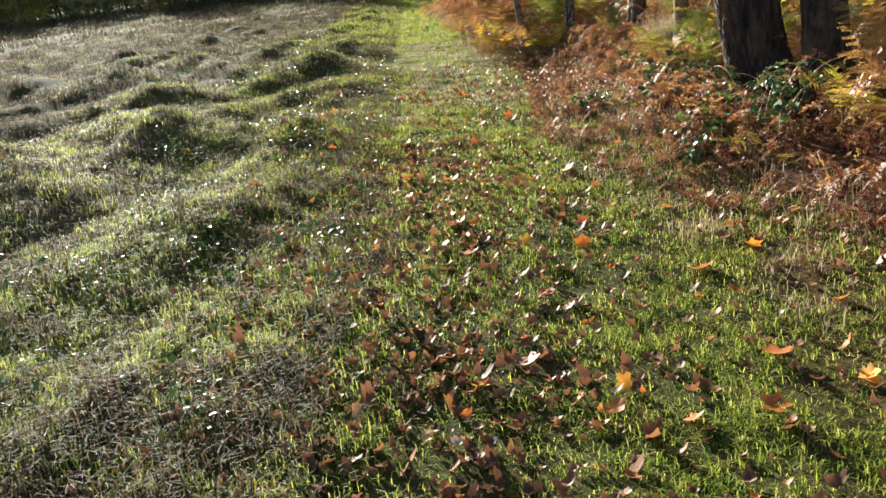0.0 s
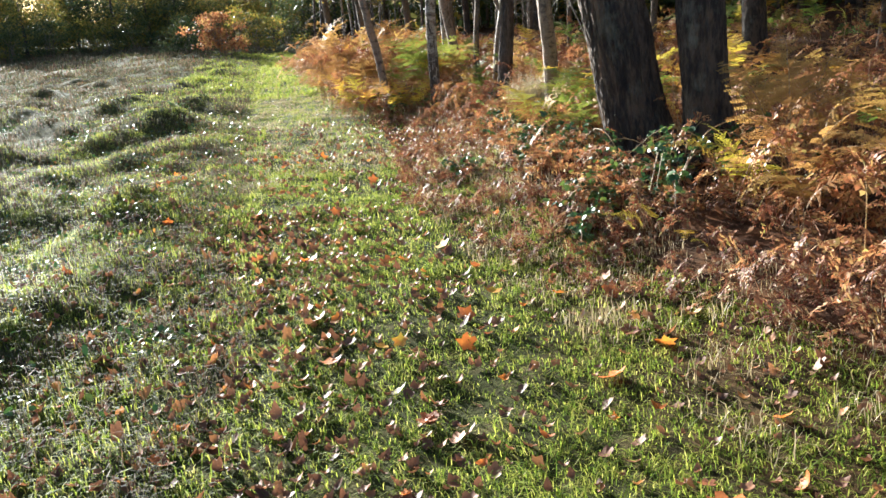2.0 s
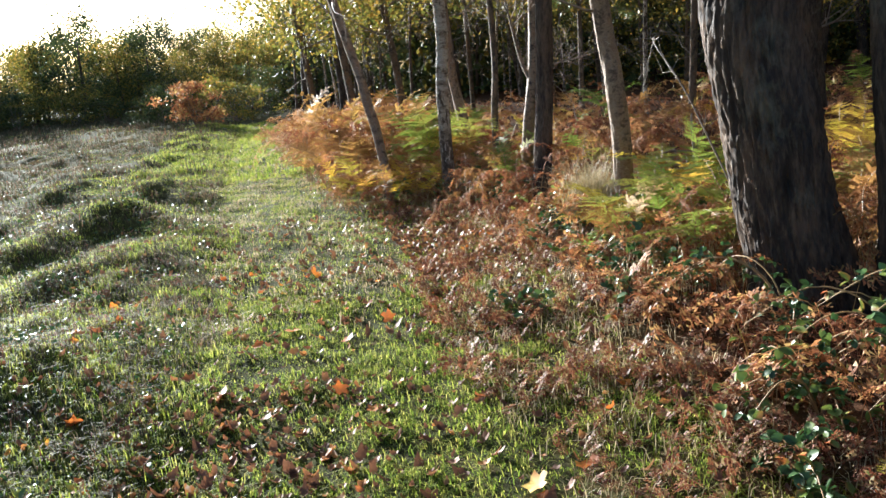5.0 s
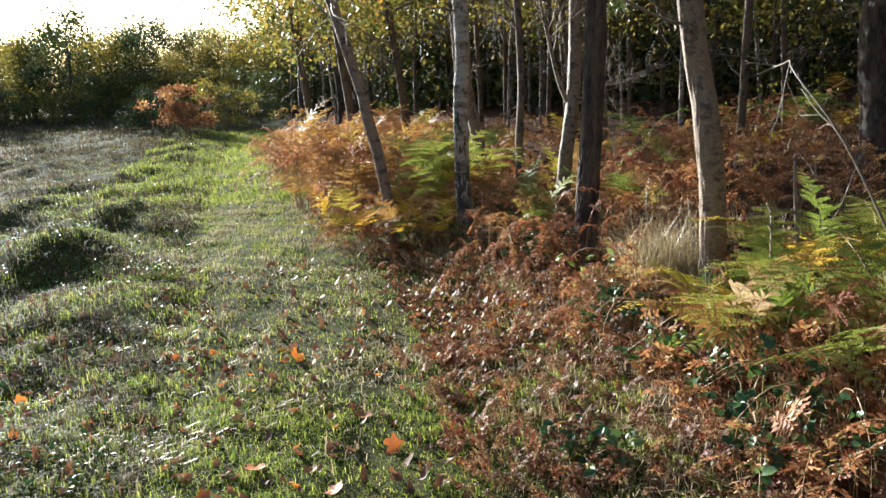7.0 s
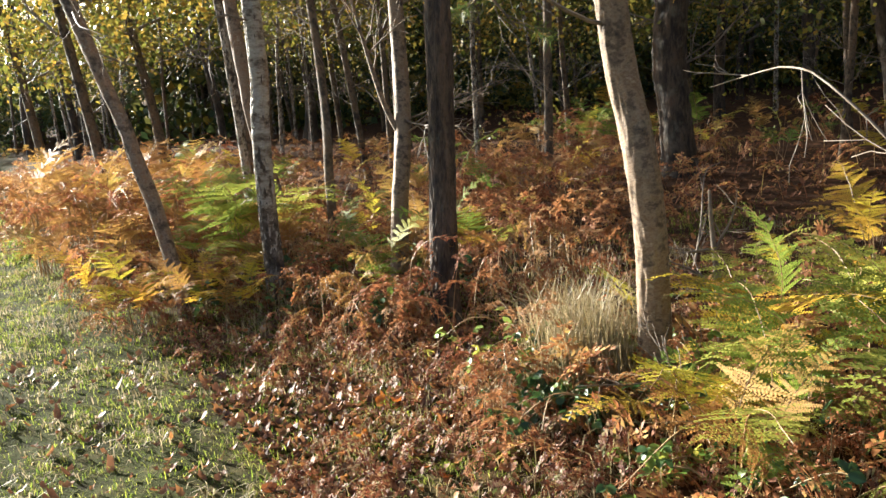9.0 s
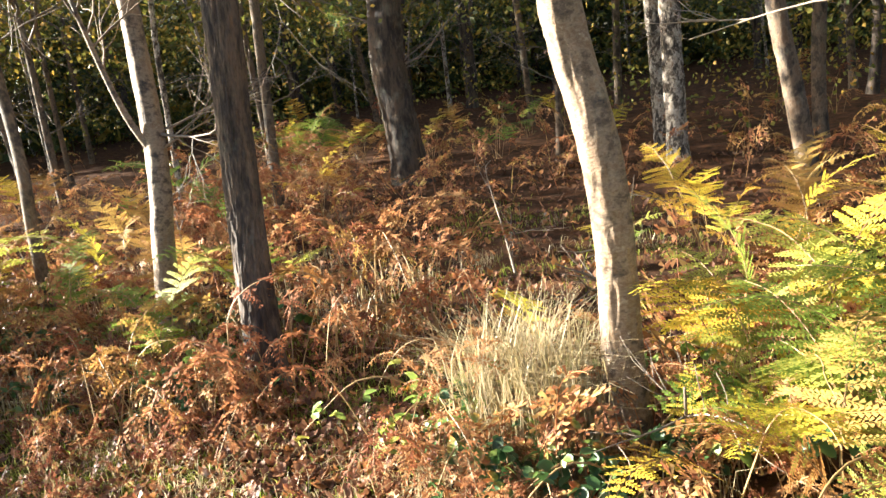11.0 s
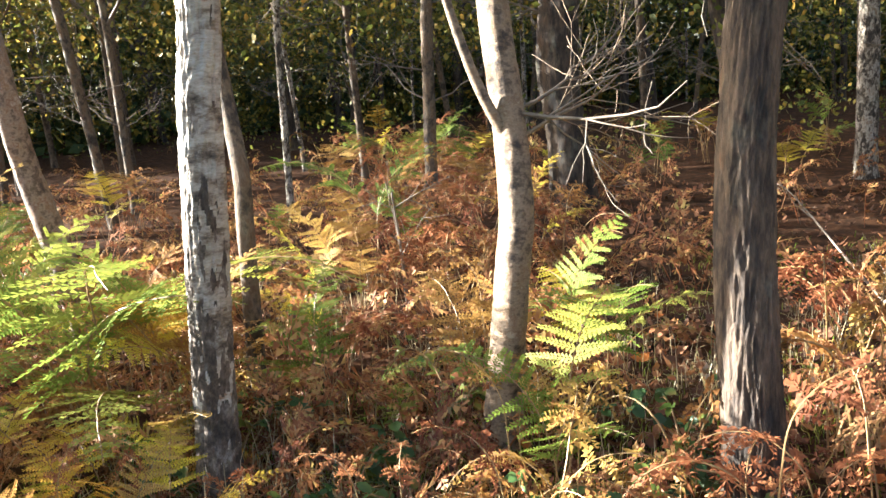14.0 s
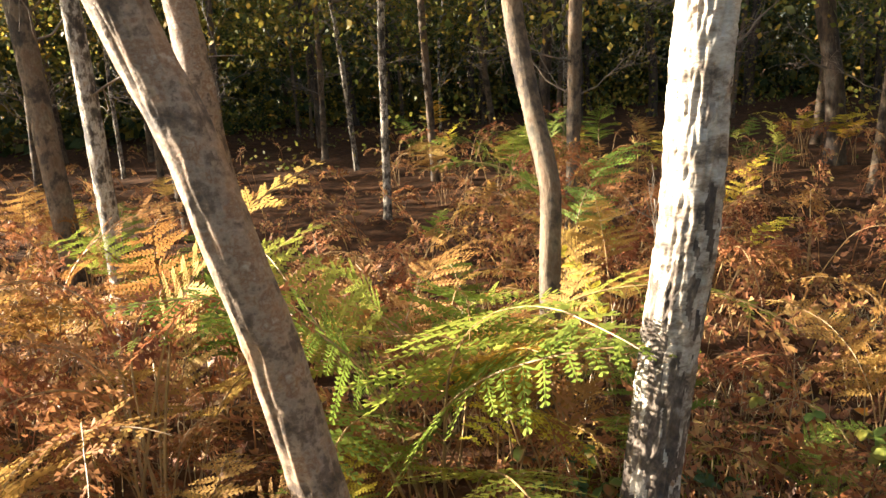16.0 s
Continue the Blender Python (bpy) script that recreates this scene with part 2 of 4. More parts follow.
def tube(points, radii, sides=6):
    pts = np.asarray(points, float)
    n = len(pts)
    tang = np.gradient(pts, axis=0)
    tang /= np.linalg.norm(tang, axis=1)[:, None] + 1e-9
    ref = np.array([0.31, 0.95, 0.05]) if abs(tang[0][2]) > 0.6 else np.array([0.0, 0.0, 1.0])
    a = np.cross(tang, ref)
    a /= np.linalg.norm(a, axis=1)[:, None] + 1e-9
    b = np.cross(tang, a)
    th = np.arange(sides) * 2 * math.pi / sides
    ring = np.cos(th)[None, :, None] * a[:, None, :] + np.sin(th)[None, :, None] * b[:, None, :]
    v = (pts[:, None, :] + ring * np.asarray(radii)[:, None, None]).reshape(-1, 3)
    i, j = np.meshgrid(np.arange(n - 1), np.arange(sides), indexing="ij")
    q0, q1 = (i * sides + j).ravel(), (i * sides + (j + 1) % sides).ravel()
    q2, q3 = q1 + sides, q0 + sides
    f = np.concatenate([np.stack([q0, q1, q2], 1), np.stack([q0, q2, q3], 1)])
    v = np.concatenate([v, pts[-1:] + tang[-1:] * radii[-1]])
    top = (n - 1) * sides
    cap = [[top + k, top + (k + 1) % sides, len(v) - 1] for k in range(sides)]
    return v, np.concatenate([f, cap])


def smooth_line(points, step):
    """A Catmull-Rom line through the points, sampled about every step metres."""
    p = [np.asarray(q, float) for q in points]
    p = [2 * p[0] - p[1]] + p + [2 * p[-1] - p[-2]]
    out = []
    for k in range(1, len(p) - 2):
        n = max(2, int(np.linalg.norm(p[k + 1] - p[k]) / step))
        for u in np.arange(n) / n:
            out.append(0.5 * (2 * p[k] + (p[k + 1] - p[k - 1]) * u + (2 * p[k - 1] - 5 * p[k] + 4 * p[k + 1] - p[k + 2]) * u * u
                              + (3 * p[k] - p[k - 1] - 3 * p[k + 1] + p[k + 2]) * u ** 3))
    return np.array(out + [p[-2]])


# ---- ground ----
def height(x, y):
    """The lie of the land: a level ride, a low bank up to the wood, hummocks on the heath."""
    x, y = np.asarray(x, float), np.asarray(y, float)
    edge = 1.2 + 0.25 * np.sin(y * 0.7) - np.clip(y - 12.5, 0, 6) * 0.16
    s = np.clip((x - edge) / 1.3, 0, 1)
    bank = 0.2 * s * s * (3 - 2 * s) + 0.012 * np.clip(x - 3, 0, 40)
    heath = np.clip((-0.35 - x) / 1.0, 0, 1) * np.clip((y - 2.5) / 5.5, 0.22, 1)
    hum = 0.5 + 0.5 * np.sin(x * 2.1 + 1.3 * np.sin(y * 0.9)) * np.sin(y * 1.55 + 0.9 * np.sin(x * 1.7) + 0.6)
    rough = 0.5 + 0.5 * np.sin(x * 5.3 + y * 1.1) * np.sin(y * 4.1 - x * 1.7 + 1)
    path = 0.02 * np.sin(x * 3 + y * 0.7) * np.sin(y * 2.3) + 0.012 * np.sin(x * 9 + y * 5) * np.sin(y * 8 - x * 3)
    far = np.clip((y - 30) / 40, 0, 1) * 0.25
    return path + bank + heath * ((0.3 - 0.14 * np.clip((y - 13) / 8, 0, 1)) * hum ** 1.6 + 0.07 * rough) + far


def ground_axis(fine_from, fine_to, step, limit):
    mid = list(np.arange(fine_from, fine_to, step))
    low, high, d = [fine_from], [mid[-1]], step
    while high[-1] < limit or low[-1] > -limit:
        d *= 1.22
        high.append(high[-1] + d)
        low.append(low[-1] - d)
    return np.array(low[:0:-1] + mid + high[1:])


gx, gy = ground_axis(-6, 9, 0.09, 900), ground_axis(-1, 24, 0.1, 900)
GX, GY = np.meshgrid(gx, gy, indexing="ij")
gv = np.stack([GX.ravel(), GY.ravel(), height(np.clip(GX, -40, 60), np.clip(GY, -20, 120)).ravel()], 1)
gi, gj = np.meshgrid(np.arange(len(gx) - 1), np.arange(len(gy) - 1), indexing="ij")
q = (gi * len(gy) + gj).ravel()
gf = np.concatenate([np.stack([q, q + len(gy), q + len(gy) + 1], 1), np.stack([q, q + len(gy) + 1, q + 1], 1)])
ground = new("ground", np_mesh("ground", gv, gf, M_GROUND, True))
tagged(ground, "mossy turf, bare soil and leaf mould of a woodland ride", "ground", "", "structure")


def z_at(x, y):
    return float(height(x, y))


# ---- trees ----
def rough_trunk(line, radii, sides, furrow, seed, ridges=9.0, grain=1.0):
    """A trunk with furrowed bark: the tube's skin pushed in and out by stretched noise."""
    v, f = tube(line, radii, sides)
    rings = len(line)
    off = Vector((seed * 3.7, seed * 1.9, seed * 5.1))
    for k in range(rings):
        c, r = line[k], radii[k]
        for j in range(sides):
            i = k * sides + j
            d = v[i] - c
            u = Vector(d / r)
            n1 = noise.noise(Vector((u.x * ridges * 0.45, u.y * ridges * 0.45, c[2] * 2.6 * grain)) + off)
            n2 = noise.noise(Vector((u.x * ridges * 1.1, u.y * ridges * 1.1, c[2] * 9.0 * grain)) + off)
            n3 = noise.noise(Vector((u.x * 1.2, u.y * 1.2, c[2] * 1.5)) + off)
            ridge = 0.7 - 2.4 * abs(n1) - 1.3 * abs(n2)
            v[i] = c + d * (1 + furrow * ridge + 0.12 * n3)
    return v, f


def limb(rand, start, way, length, radius, depth, out, wig=0.35, up=0.1):
    """A crooked branch and, from it, thinner ones."""
    n = max(4, int(length / 0.12))
    pts, d, p = [np.array(start)], np.array(way, float) / np.linalg.norm(way), np.array(start, float)
    for k in range(n):
        d = d + rand.normal(0, wig, 3) * 0.5 + np.array([0, 0, up * 0.3])
        d /= np.linalg.norm(d)
        p = p + d * length / n
        pts.append(p.copy())
    rad = np.linspace(radius, max(radius * 0.25, 0.0016), n + 1)
    out.append(tube(pts, rad, 6 if radius > 0.012 else 4))
    if depth > 0:
        for k in range(rand.integers(3, 6)):
            i = rand.integers(1, n)
            side = rand.normal(0, 1, 3)
            w = (pts[i] - pts[i - 1]) / np.linalg.norm(pts[i] - pts[i - 1]) + side * 0.55
            limb(rand, pts[i], w, length * rand.uniform(0.35, 0.6), rad[i] * 0.6, depth - 1, out, wig, up)


def leaf_cloud(rand, centres, spread, count, size, flat=0.5):
    """Many small two-sided leaves gathered in uneven clumps."""
    c = np.asarray(centres)[rand.integers(0, len(centres), count)]
    p = c + rand.normal(0, 1, (count, 3)) * spread * np.array([1, 1, flat])
    a = rand.normal(0, 1, (count, 3))
    a /= np.linalg.norm(a, axis=1)[:, None]
    b = np.cross(a, rand.normal(0, 1, (count, 3)))
    b /= np.linalg.norm(b, axis=1)[:, None] + 1e-9
    s = size * rand.uniform(0.6, 1.4, (count, 1))
    v = np.stack([p, p + a * s * 0.5 + b * s * 0.32, p + a * s, p + a * s * 0.5 - b * s * 0.32], 1).reshape(-1, 3)
    o = np.arange(count) * 4
    return v, np.concatenate([np.stack([o, o + 1, o + 2], 1), np.stack([o, o + 2, o + 3], 1)])


def tree(name, line, r_foot, r_top, top, bark, label, category="tree", sides=28, furrow=0.06, seed=1, low_limbs=4, limb_from=1.2, crown=900, crown_from=3.2, crown_material=None, crown_spread=1.5, ridges=9.0, group="", twig_len=0.8, plates=False):
    """A tree: furrowed tapering trunk through the given places, crooked twigs low down, leafy limbs on top."""
    rand = np.random.default_rng(seed)
    foot = np.array(line[0], float)
    pts = [np.array(p, float) - foot for p in line]
    last = pts[-1] - pts[-2]
    last /= np.linalg.norm(last)
    while pts[-1][2] < top:
        last = last * 0.8 + np.array([rand.normal(0, 0.06), rand.normal(0, 0.06), 0.25])
        last /= np.linalg.norm(last)
        pts.append(pts[-1] + last * 0.8)
    pts.insert(0, pts[0] - (pts[1] - pts[0]) * 0.3 / max(0.2, np.linalg.norm(pts[1] - pts[0])))
    ln = smooth_line(pts, 0.011 if plates else 0.035)
    low = ln[ln[:, 2] < 3.2]
    high = ln[ln[:, 2] >= 3.2][::7]
    ln = np.concatenate([low, high])
    h = np.clip(ln[:, 2] / top, 0, 1)
    rad = r_foot + (r_top - r_foot) * h
    rad = rad * (1 + 0.35 * np.exp(-np.clip(ln[:, 2], 0, 9) / 0.16))
    holder = new(name)
    holder.location = foot
    v, f = rough_trunk(ln, rad, sides, furrow, seed, ridges, 2.0 if bark is M_DARKBARK else 5.0 if bark is M_BROWNBARK else 3.2)
    if plates:
        # black corky bark breaks through the white skin, most of all low on the stem
        c = v[f].mean(axis=1)
        a = np.arctan2(c[:, 1] - np.interp(c[:, 2], ln[:, 2], ln[:, 1]), c[:, 0] - np.interp(c[:, 2], ln[:, 2], ln[:, 0]))
        cork = [int(noise.noise(Vector((math.cos(q) * 2.4, math.sin(q) * 2.4, z * 8.0))) + 0.5 * noise.noise(Vector((math.cos(q) * 5.0, math.sin(q) * 5.0, z * 22.0))) > -0.62 + 1.0 * min(1.3, max(0.0, z - 0.1)))
                for q, z in zip(a, c[:, 2])]
        part("trunk", np_mesh("trunk", v, f, bark, True, cork, [M_CORK]), holder)
    else:
        part("trunk", np_mesh("trunk", v, f, bark, True), holder)
    if low_limbs:
        for k in range(low_limbs):
            twigs = []
            i = np.argmin(abs(ln[:, 2] - rand.uniform(limb_from, 3.0)))
            an = rand.uniform(0, 2 * math.pi)
            limb(rand, ln[i], (math.cos(an), math.sin(an), rand.uniform(0.0, 0.7)), twig_len * rand.uniform(0.6, 1.4), rad[i] * 0.1 + 0.003, 2, twigs)
            if sides > 12:
                main = part("dead_branch", np_mesh("dead_branch", *twigs[0], M_TWIG, True), holder, "bare crooked grey branch")
                tagged(part("twig", np_mesh("twig", *joined(twigs[1:]), M_TWIG, True), main), kind="stuff")
            else:
                part("dead_branch", np_mesh("dead_branch", *joined(twigs), M_TWIG, True), holder, "bare crooked grey twigs")
    if crown:
        hi = ln[ln[:, 2] > crown_from]
        cs = []
        for k in range(7):
            arms = []
            i = rand.integers(0, len(hi))
            an = rand.uniform(0, 2 * math.pi)
            w = np.array([math.cos(an), math.sin(an), rand.uniform(0.2, 0.8)])
            L = crown_spread * rand.uniform(0.7, 1.3)
            limb(rand, hi[i], w, L, 0.03, 1, arms, 0.25)
            cs += [hi[i] + w * L * u for u in (0.4, 0.7, 1.0)]
            part("limb", np_mesh("limb", *joined(arms), M_TWIG, True), holder)
        part("crown", np_mesh("crown", *leaf_cloud(rand, cs, 0.35 * crown_spread, crown, 0.11), crown_material or M_CROWN), holder, "small yellowing leaves")
    return tagged(holder, label, category, group)


def on_ground(x, y):
    return (x, y, z_at(x, y) - 0.03)


# the two stout trees at the edge of the ride
tree("pine_tree", [on_ground(2.76, 6.47), (2.65, 6.49, 0.61), (2.57, 6.51, 1.04), (2.46, 6.53, 1.71)], 0.235, 0.15, 11, M_DARKBARK,
     "stout leaning tree with deeply furrowed dark bark among bracken", sides=170, furrow=0.085, seed=3, low_limbs=0, crown=1500, crown_from=5, crown_material=M_CONIFER, ridges=30)
tree("pine_tree", [on_ground(3.06, 6.06), (2.99, 6.05, 0.76), (2.94, 6.06, 1.4)], 0.165, 0.11, 10, M_DARKBARK,
     "dark furrowed trunk standing close behind a stouter tree", sides=120, furrow=0.085, seed=4, low_limbs=0, crown=1500, crown_from=5, crown_material=M_CONIFER, ridges=26)
# birches along the wood's edge
tree("birch_tree", [on_ground(2.665, 8.41), (2.66, 8.415, 0.6), (2.645, 8.405, 0.95), (2.625, 8.415, 1.2), (2.62, 8.45, 1.4), (2.607, 8.483, 1.55), (2.576, 8.504, 1.8)], 0.07, 0.045, 8, M_BIRCH_CREAM,
     "curved pale birch with peeling bark beside dry grass", sides=56, furrow=0.06, seed=5, low_limbs=9, limb_from=1.35, crown_from=3.6, twig_len=1.0)
tree("oak_sapling", [on_ground(2.64, 10.16), (2.70, 10.21, 0.8), (2.735, 10.225, 1.1), (2.76, 10.22, 1.5), (2.77, 10.20, 1.9)], 0.08, 0.06, 8, M_BROWNBARK,
     "straight brown trunk with cracked bark above rusty bracken", sides=120, furrow=0.1, seed=6, low_limbs=1, limb_from=2.4, crown_from=3.4, ridges=15)
tree("birch_tree", [on_ground(2.80, 11.09), (2.836, 11.03, 0.8), (2.868, 11.012, 1.05), (2.933, 11.06, 1.35), (2.977, 11.117, 1.65), (3.01, 11.16, 2.0)], 0.062, 0.036, 7, M_BIRCH_CREAM,
     "slim grey birch with many bare crooked twigs", sides=32, furrow=0.05, seed=7, low_limbs=12, limb_from=1.2, crown_from=3.4, twig_len=1.0)
tree("birch_tree", [on_ground(2.135, 11.84), (2.13, 11.80, 0.5), (2.122, 11.773, 0.7), (2.117, 11.743, 0.92), (2.113, 11.70, 1.2), (2.129, 11.685, 1.5), (2.15, 11.66, 1.8)], 0.067, 0.05, 8, M_BIRCH_WHITE,
     "white birch with black cracked bark at its foot", sides=96, furrow=0.11, seed=8, plates=True, low_limbs=2, limb_from=1.7, crown_from=3.6, ridges=12)
tree("birch_tree", [on_ground(2.87, 12.42), (2.885, 12.395, 0.9), (2.905, 12.40, 1.15), (2.95, 12.475, 1.4), (2.977, 12.546, 1.7), (2.98, 12.6, 2.2)], 0.04, 0.025, 6, M_BIRCH_TAN,
     "thin forked birch pole with bare twigs", sides=24, furrow=0.05, seed=9, low_limbs=9, limb_from=1.3, crown_from=3.2)
tree("birch_tree", [on_ground(1.53, 12.15), (1.45, 12.30, 0.8), (1.407, 12.333, 1.05), (1.366, 12.37, 1.25), (1.34, 12.42, 1.45), (1.285, 12.50, 1.7)], 0.054, 0.045, 8, M_BIRCH_BROWN,
     "white birch leaning steeply out over bracken", sides=60, furrow=0.08, seed=10, low_limbs=2, limb_from=2.2, crown_from=3.6, ridges=10)
tree("birch_tree", [on_ground(2.93, 13.78), (2.86, 13.88, 0.81), (2.805, 13.93, 1.2), (2.765, 13.94, 1.5), (2.76, 13.98, 1.8)], 0.072, 0.05, 8, M_BIRCH_BROWN,
     "slanting birch with a bright edge behind bracken", sides=32, furrow=0.07, seed=11, low_limbs=2, limb_from=2.0, crown_from=3.4)
tree("pine_tree", [on_ground(7.69, 13.04), (7.66, 13.08, 0.89), (7.63, 13.13, 1.55), (7.66, 13.09, 2.41)], 0.2, 0.13, 11, M_DARKBARK,
     "dark furrowed pine inside the wood", sides=32, furrow=0.1, seed=12, low_limbs=3, crown_from=4, crown_material=M_CONIFER, ridges=12)
tree("birch_tree", [on_ground(6.92, 8.63), (6.90, 8.66, 0.52), (6.84, 8.73, 1.06), (6.76, 8.83, 1.83)], 0.08, 0.05, 7, M_BIRCH_TAN,
     "slanting tan birch behind yellow bracken", sides=24, furrow=0.05, seed=13, low_limbs=6, crown_from=3.2)
tree("birch_tree", [on_ground(8.52, 10.21), (8.52, 10.21, 1.0), (8.50, 10.2, 2.2)], 0.11, 0.07, 8, M_BIRCH, "upright birch with blackened bark in the wood", sides=24, furrow=0.08, seed=14, low_limbs=3)
tree("birch_tree", [on_ground(10.58, 10.88), (10.56, 10.88, 1.0), (10.5, 10.9, 2.4)], 0.07, 0.05, 8, M_BIRCH_TAN, "slim sunlit birch deep in the wood", sides=16, furrow=0.06, seed=15, low_limbs=3)
tree("birch_tree", [on_ground(9.4, 9.0), (9.42, 9.02, 1.0), (9.5, 8.98, 2.4)], 0.075, 0.05, 8, M_BIRCH_TAN, "slim birch deep in the wood", sides=16, furrow=0.06, seed=16, low_limbs=3)
tree("birch_tree", [on_ground(9.46, 10.7), (9.44, 10.7, 1.0), (9.4, 10.72, 2.4)], 0.1, 0.07, 8, M_BIRCH, "mottled birch deep in the wood", sides=16, furrow=0.08, seed=17, low_limbs=3)
tree("birch_tree", [on_ground(2.95, 13.0 + 1.9), (2.93, 14.9, 1.0), (2.9, 14.95, 2.2)], 0.05, 0.035, 7, M_BIRCH, "slender birch pole at the wood's edge", sides=16, furrow=0.05, seed=19, low_limbs=5)
tree("birch_tree", [on_ground(3.3, 15.8), (3.25, 15.8, 1.0), (3.2, 15.9, 2.4)], 0.075, 0.05, 7, M_BIRCH_TAN, "slender birch pole at the wood's edge", sides=16, furrow=0.05, seed=20, low_limbs=5)
tree("birch_tree", [on_ground(2.0, 19.0), (1.95, 19.0, 1.2), (1.8, 19.1, 2.8)], 0.08, 0.05, 7, M_BIRCH_TAN, "birch with thin golden leaves by the ride", sides=16, furrow=0.05, seed=21, low_limbs=4, crown=2600, crown_from=1.9, crown_spread=1.7)
tree("birch_tree", [on_ground(1.6, 24.0), (1.55, 24.0, 1.2), (1.4, 24.1, 2.8)], 0.09, 0.05, 8, M_BIRCH_TAN, "birch with thin golden leaves by the ride", sides=16, furrow=0.05, seed=22, low_limbs=4, crown=3200, crown_from=2.0, crown_spread=2.0)
tree("birch_tree", [on_ground(3.4, 21.5), (3.35, 21.5, 1.2), (3.2, 21.6, 2.8)], 0.09, 0.05, 8, M_BIRCH_TAN, "birch with thin golden leaves by the ride", sides=16, furrow=0.05, seed=23, low_limbs=4, crown=3200, crown_from=2.0, crown_spread=2.0)

def big_limb(owner, points, r):
    base = np.array(owner.location)
    pts = smooth_line([np.array(p) - base for p in points], 0.06)
    rand = np.random.default_rng(int(points[-1][2] * 1000))
    out = [tube(pts, np.linspace(r, r * 0.35, len(pts)), 10)]
    for k in range(7):
        i = int(rand.integers(len(pts) // 3, len(pts) - 1))
        limb(rand, pts[i], pts[i] - pts[i - 1] + rand.normal(0, 0.05, 3), 0.5, r * 0.3, 1, out, 0.35, 0.2)
    part("limb", np_mesh("limb", *joined(out), M_BIRCH_CREAM, True), owner)


slim = bpy.data.objects["birch_tree.001"]
big_limb(slim, [(2.91, 11.04, 1.26), (2.84, 11.13, 1.5), (2.79, 11.22, 1.85), (2.73, 11.3, 2.3)], 0.022)
big_limb(slim, [(2.91, 11.04, 1.28), (3.0, 10.92, 1.36), (3.08, 10.82, 1.41), (3.13, 10.72, 1.5)], 0.008)
# the wood behind: a few patterns of tree, set out at random
def wood_pattern(seed, bark, crown_material, top, r, crown, crown_from, spread, label, name):
    return tree(name, [(0, 0, 0), (0.03, 0.02, 1.0), (0.08 * (-1) ** seed, 0.04, 2.4)], r, r * 0.6, top, bark, label, sides=12, furrow=0.06, seed=seed,
                low_limbs=3, crown=crown, crown_from=crown_from, crown_material=crown_material, crown_spread=spread, group="trees of the wood")


patterns = [wood_pattern(31, M_DARKBARK, M_CROWN, 9, 0.11, 1500, 2.0, 2.1, "dark trunk with low yellowing leaves in the wood", "oak_tree"),
            wood_pattern(32, M_BIRCH_TAN, M_CROWN, 9, 0.06, 1100, 2.6, 1.6, "slim birch with yellowing leaves in the wood", "birch_tree"),
            wood_pattern(33, M_DARKBARK, M_CONIFER, 11, 0.13, 1900, 2.2, 2.0, "dark conifer with dense needles in the wood", "pine_tree"),
            wood_pattern(34, M_BIRCH, M_CROWN, 8, 0.05, 900, 3.0, 1.5, "pale birch pole in the wood", "birch_tree"),
            wood_pattern(35, M_DARKBARK, M_CONIFER, 7, 0.07, 1900, 1.0, 1.6, "young dark conifer with low boughs in the wood", "pine_tree")]
spots = []
for k in range(4000):
    if len(spots) >= 250:
        break
    x, y = rng.uniform(4.2, 38), rng.uniform(-8, 48)
    if x < 5.2 and y < 18 or x < 3.5 or (x < 12 and 6.5 < y < 12.2 and rng.random() < 0.8) or (y > 24 and x < 2.5):
        continue
    if min([math.hypot(x - a, y - b) for a, b in spots] + [9]) < (0.9 if x < 14 else 1.4):
        continue
    if min(math.hypot(x - a, y - b) for a, b in ((7.69, 13.04), (6.92, 8.63), (8.52, 10.21), (10.58, 10.88), (9.4, 9.0), (9.46, 10.7))) < 0.8:
        continue
    spots.append((x, y))
for k in range(26):
    spots.append((rng.uniform(1.2, 9), rng.uniform(27, 44)))
used = set()
for k, (x, y) in enumerate(spots):
    which = int(rng.choice([0, 1, 2, 3, 4], p=[0.14, 0.34, 0.12, 0.34, 0.06])) if x < 12 else int(rng.choice([0, 1, 2, 3, 4], p=[0.2, 0.2, 0.25, 0.15, 0.2]))
    m = pose(x, y, z_at(x, y) - 0.04, rng.normal(0, 2.5), rng.normal(0, 2.5), rng.uniform(0, 360)) @ Matrix.Scale(rng.uniform(0.8, 1.25), 4)
    if which in used:
        copy_thing(patterns[which], m)
    else:
        patterns[which].matrix_basis = m
        used.add(which)

def wall_of_leaves(count, rand):
    a = rand.uniform(-0.35, 1.75, count)
    r = rand.uniform(24, 44, count)
    x, y = 3 + r * np.cos(a), 8 + r * np.sin(a)
    p = np.stack([x, y, rand.uniform(0, 1, count) ** 1.3 * 11], 1)
    ok = (x > 5.0 + np.clip(y - 30, 0, 30) * 0.05)
    return leaf_cloud(rand, p[ok], 0.5, int(ok.sum()), 0.36)


far_wood = new("far_wood", np_mesh("far_wood", *wall_of_leaves(95000, np.random.default_rng(77)), M_CONIFER))
tagged(far_wood, "dense dark foliage of the deeper wood", "wood", "", "stuff")
far_leaves = new("far_leaves", np_mesh("far_leaves", *wall_of_leaves(30000, np.random.default_rng(78)), M_CROWN))
tagged(far_leaves, "olive and yellow foliage of the deeper wood", "wood", "", "stuff")
under = np.stack([rng.uniform(9, 26, 700), rng.uniform(-4, 34, 700)], 1)
under_c = np.column_stack([under, height(under[:, 0], under[:, 1]) + rng.uniform(0.1, 3.6, 700)])
under_c = np.concatenate([under_c, np.stack([rng.uniform(6.5, 15, 420), rng.uniform(4, 26, 420), rng.uniform(2.0, 5.0, 420)], 1)])
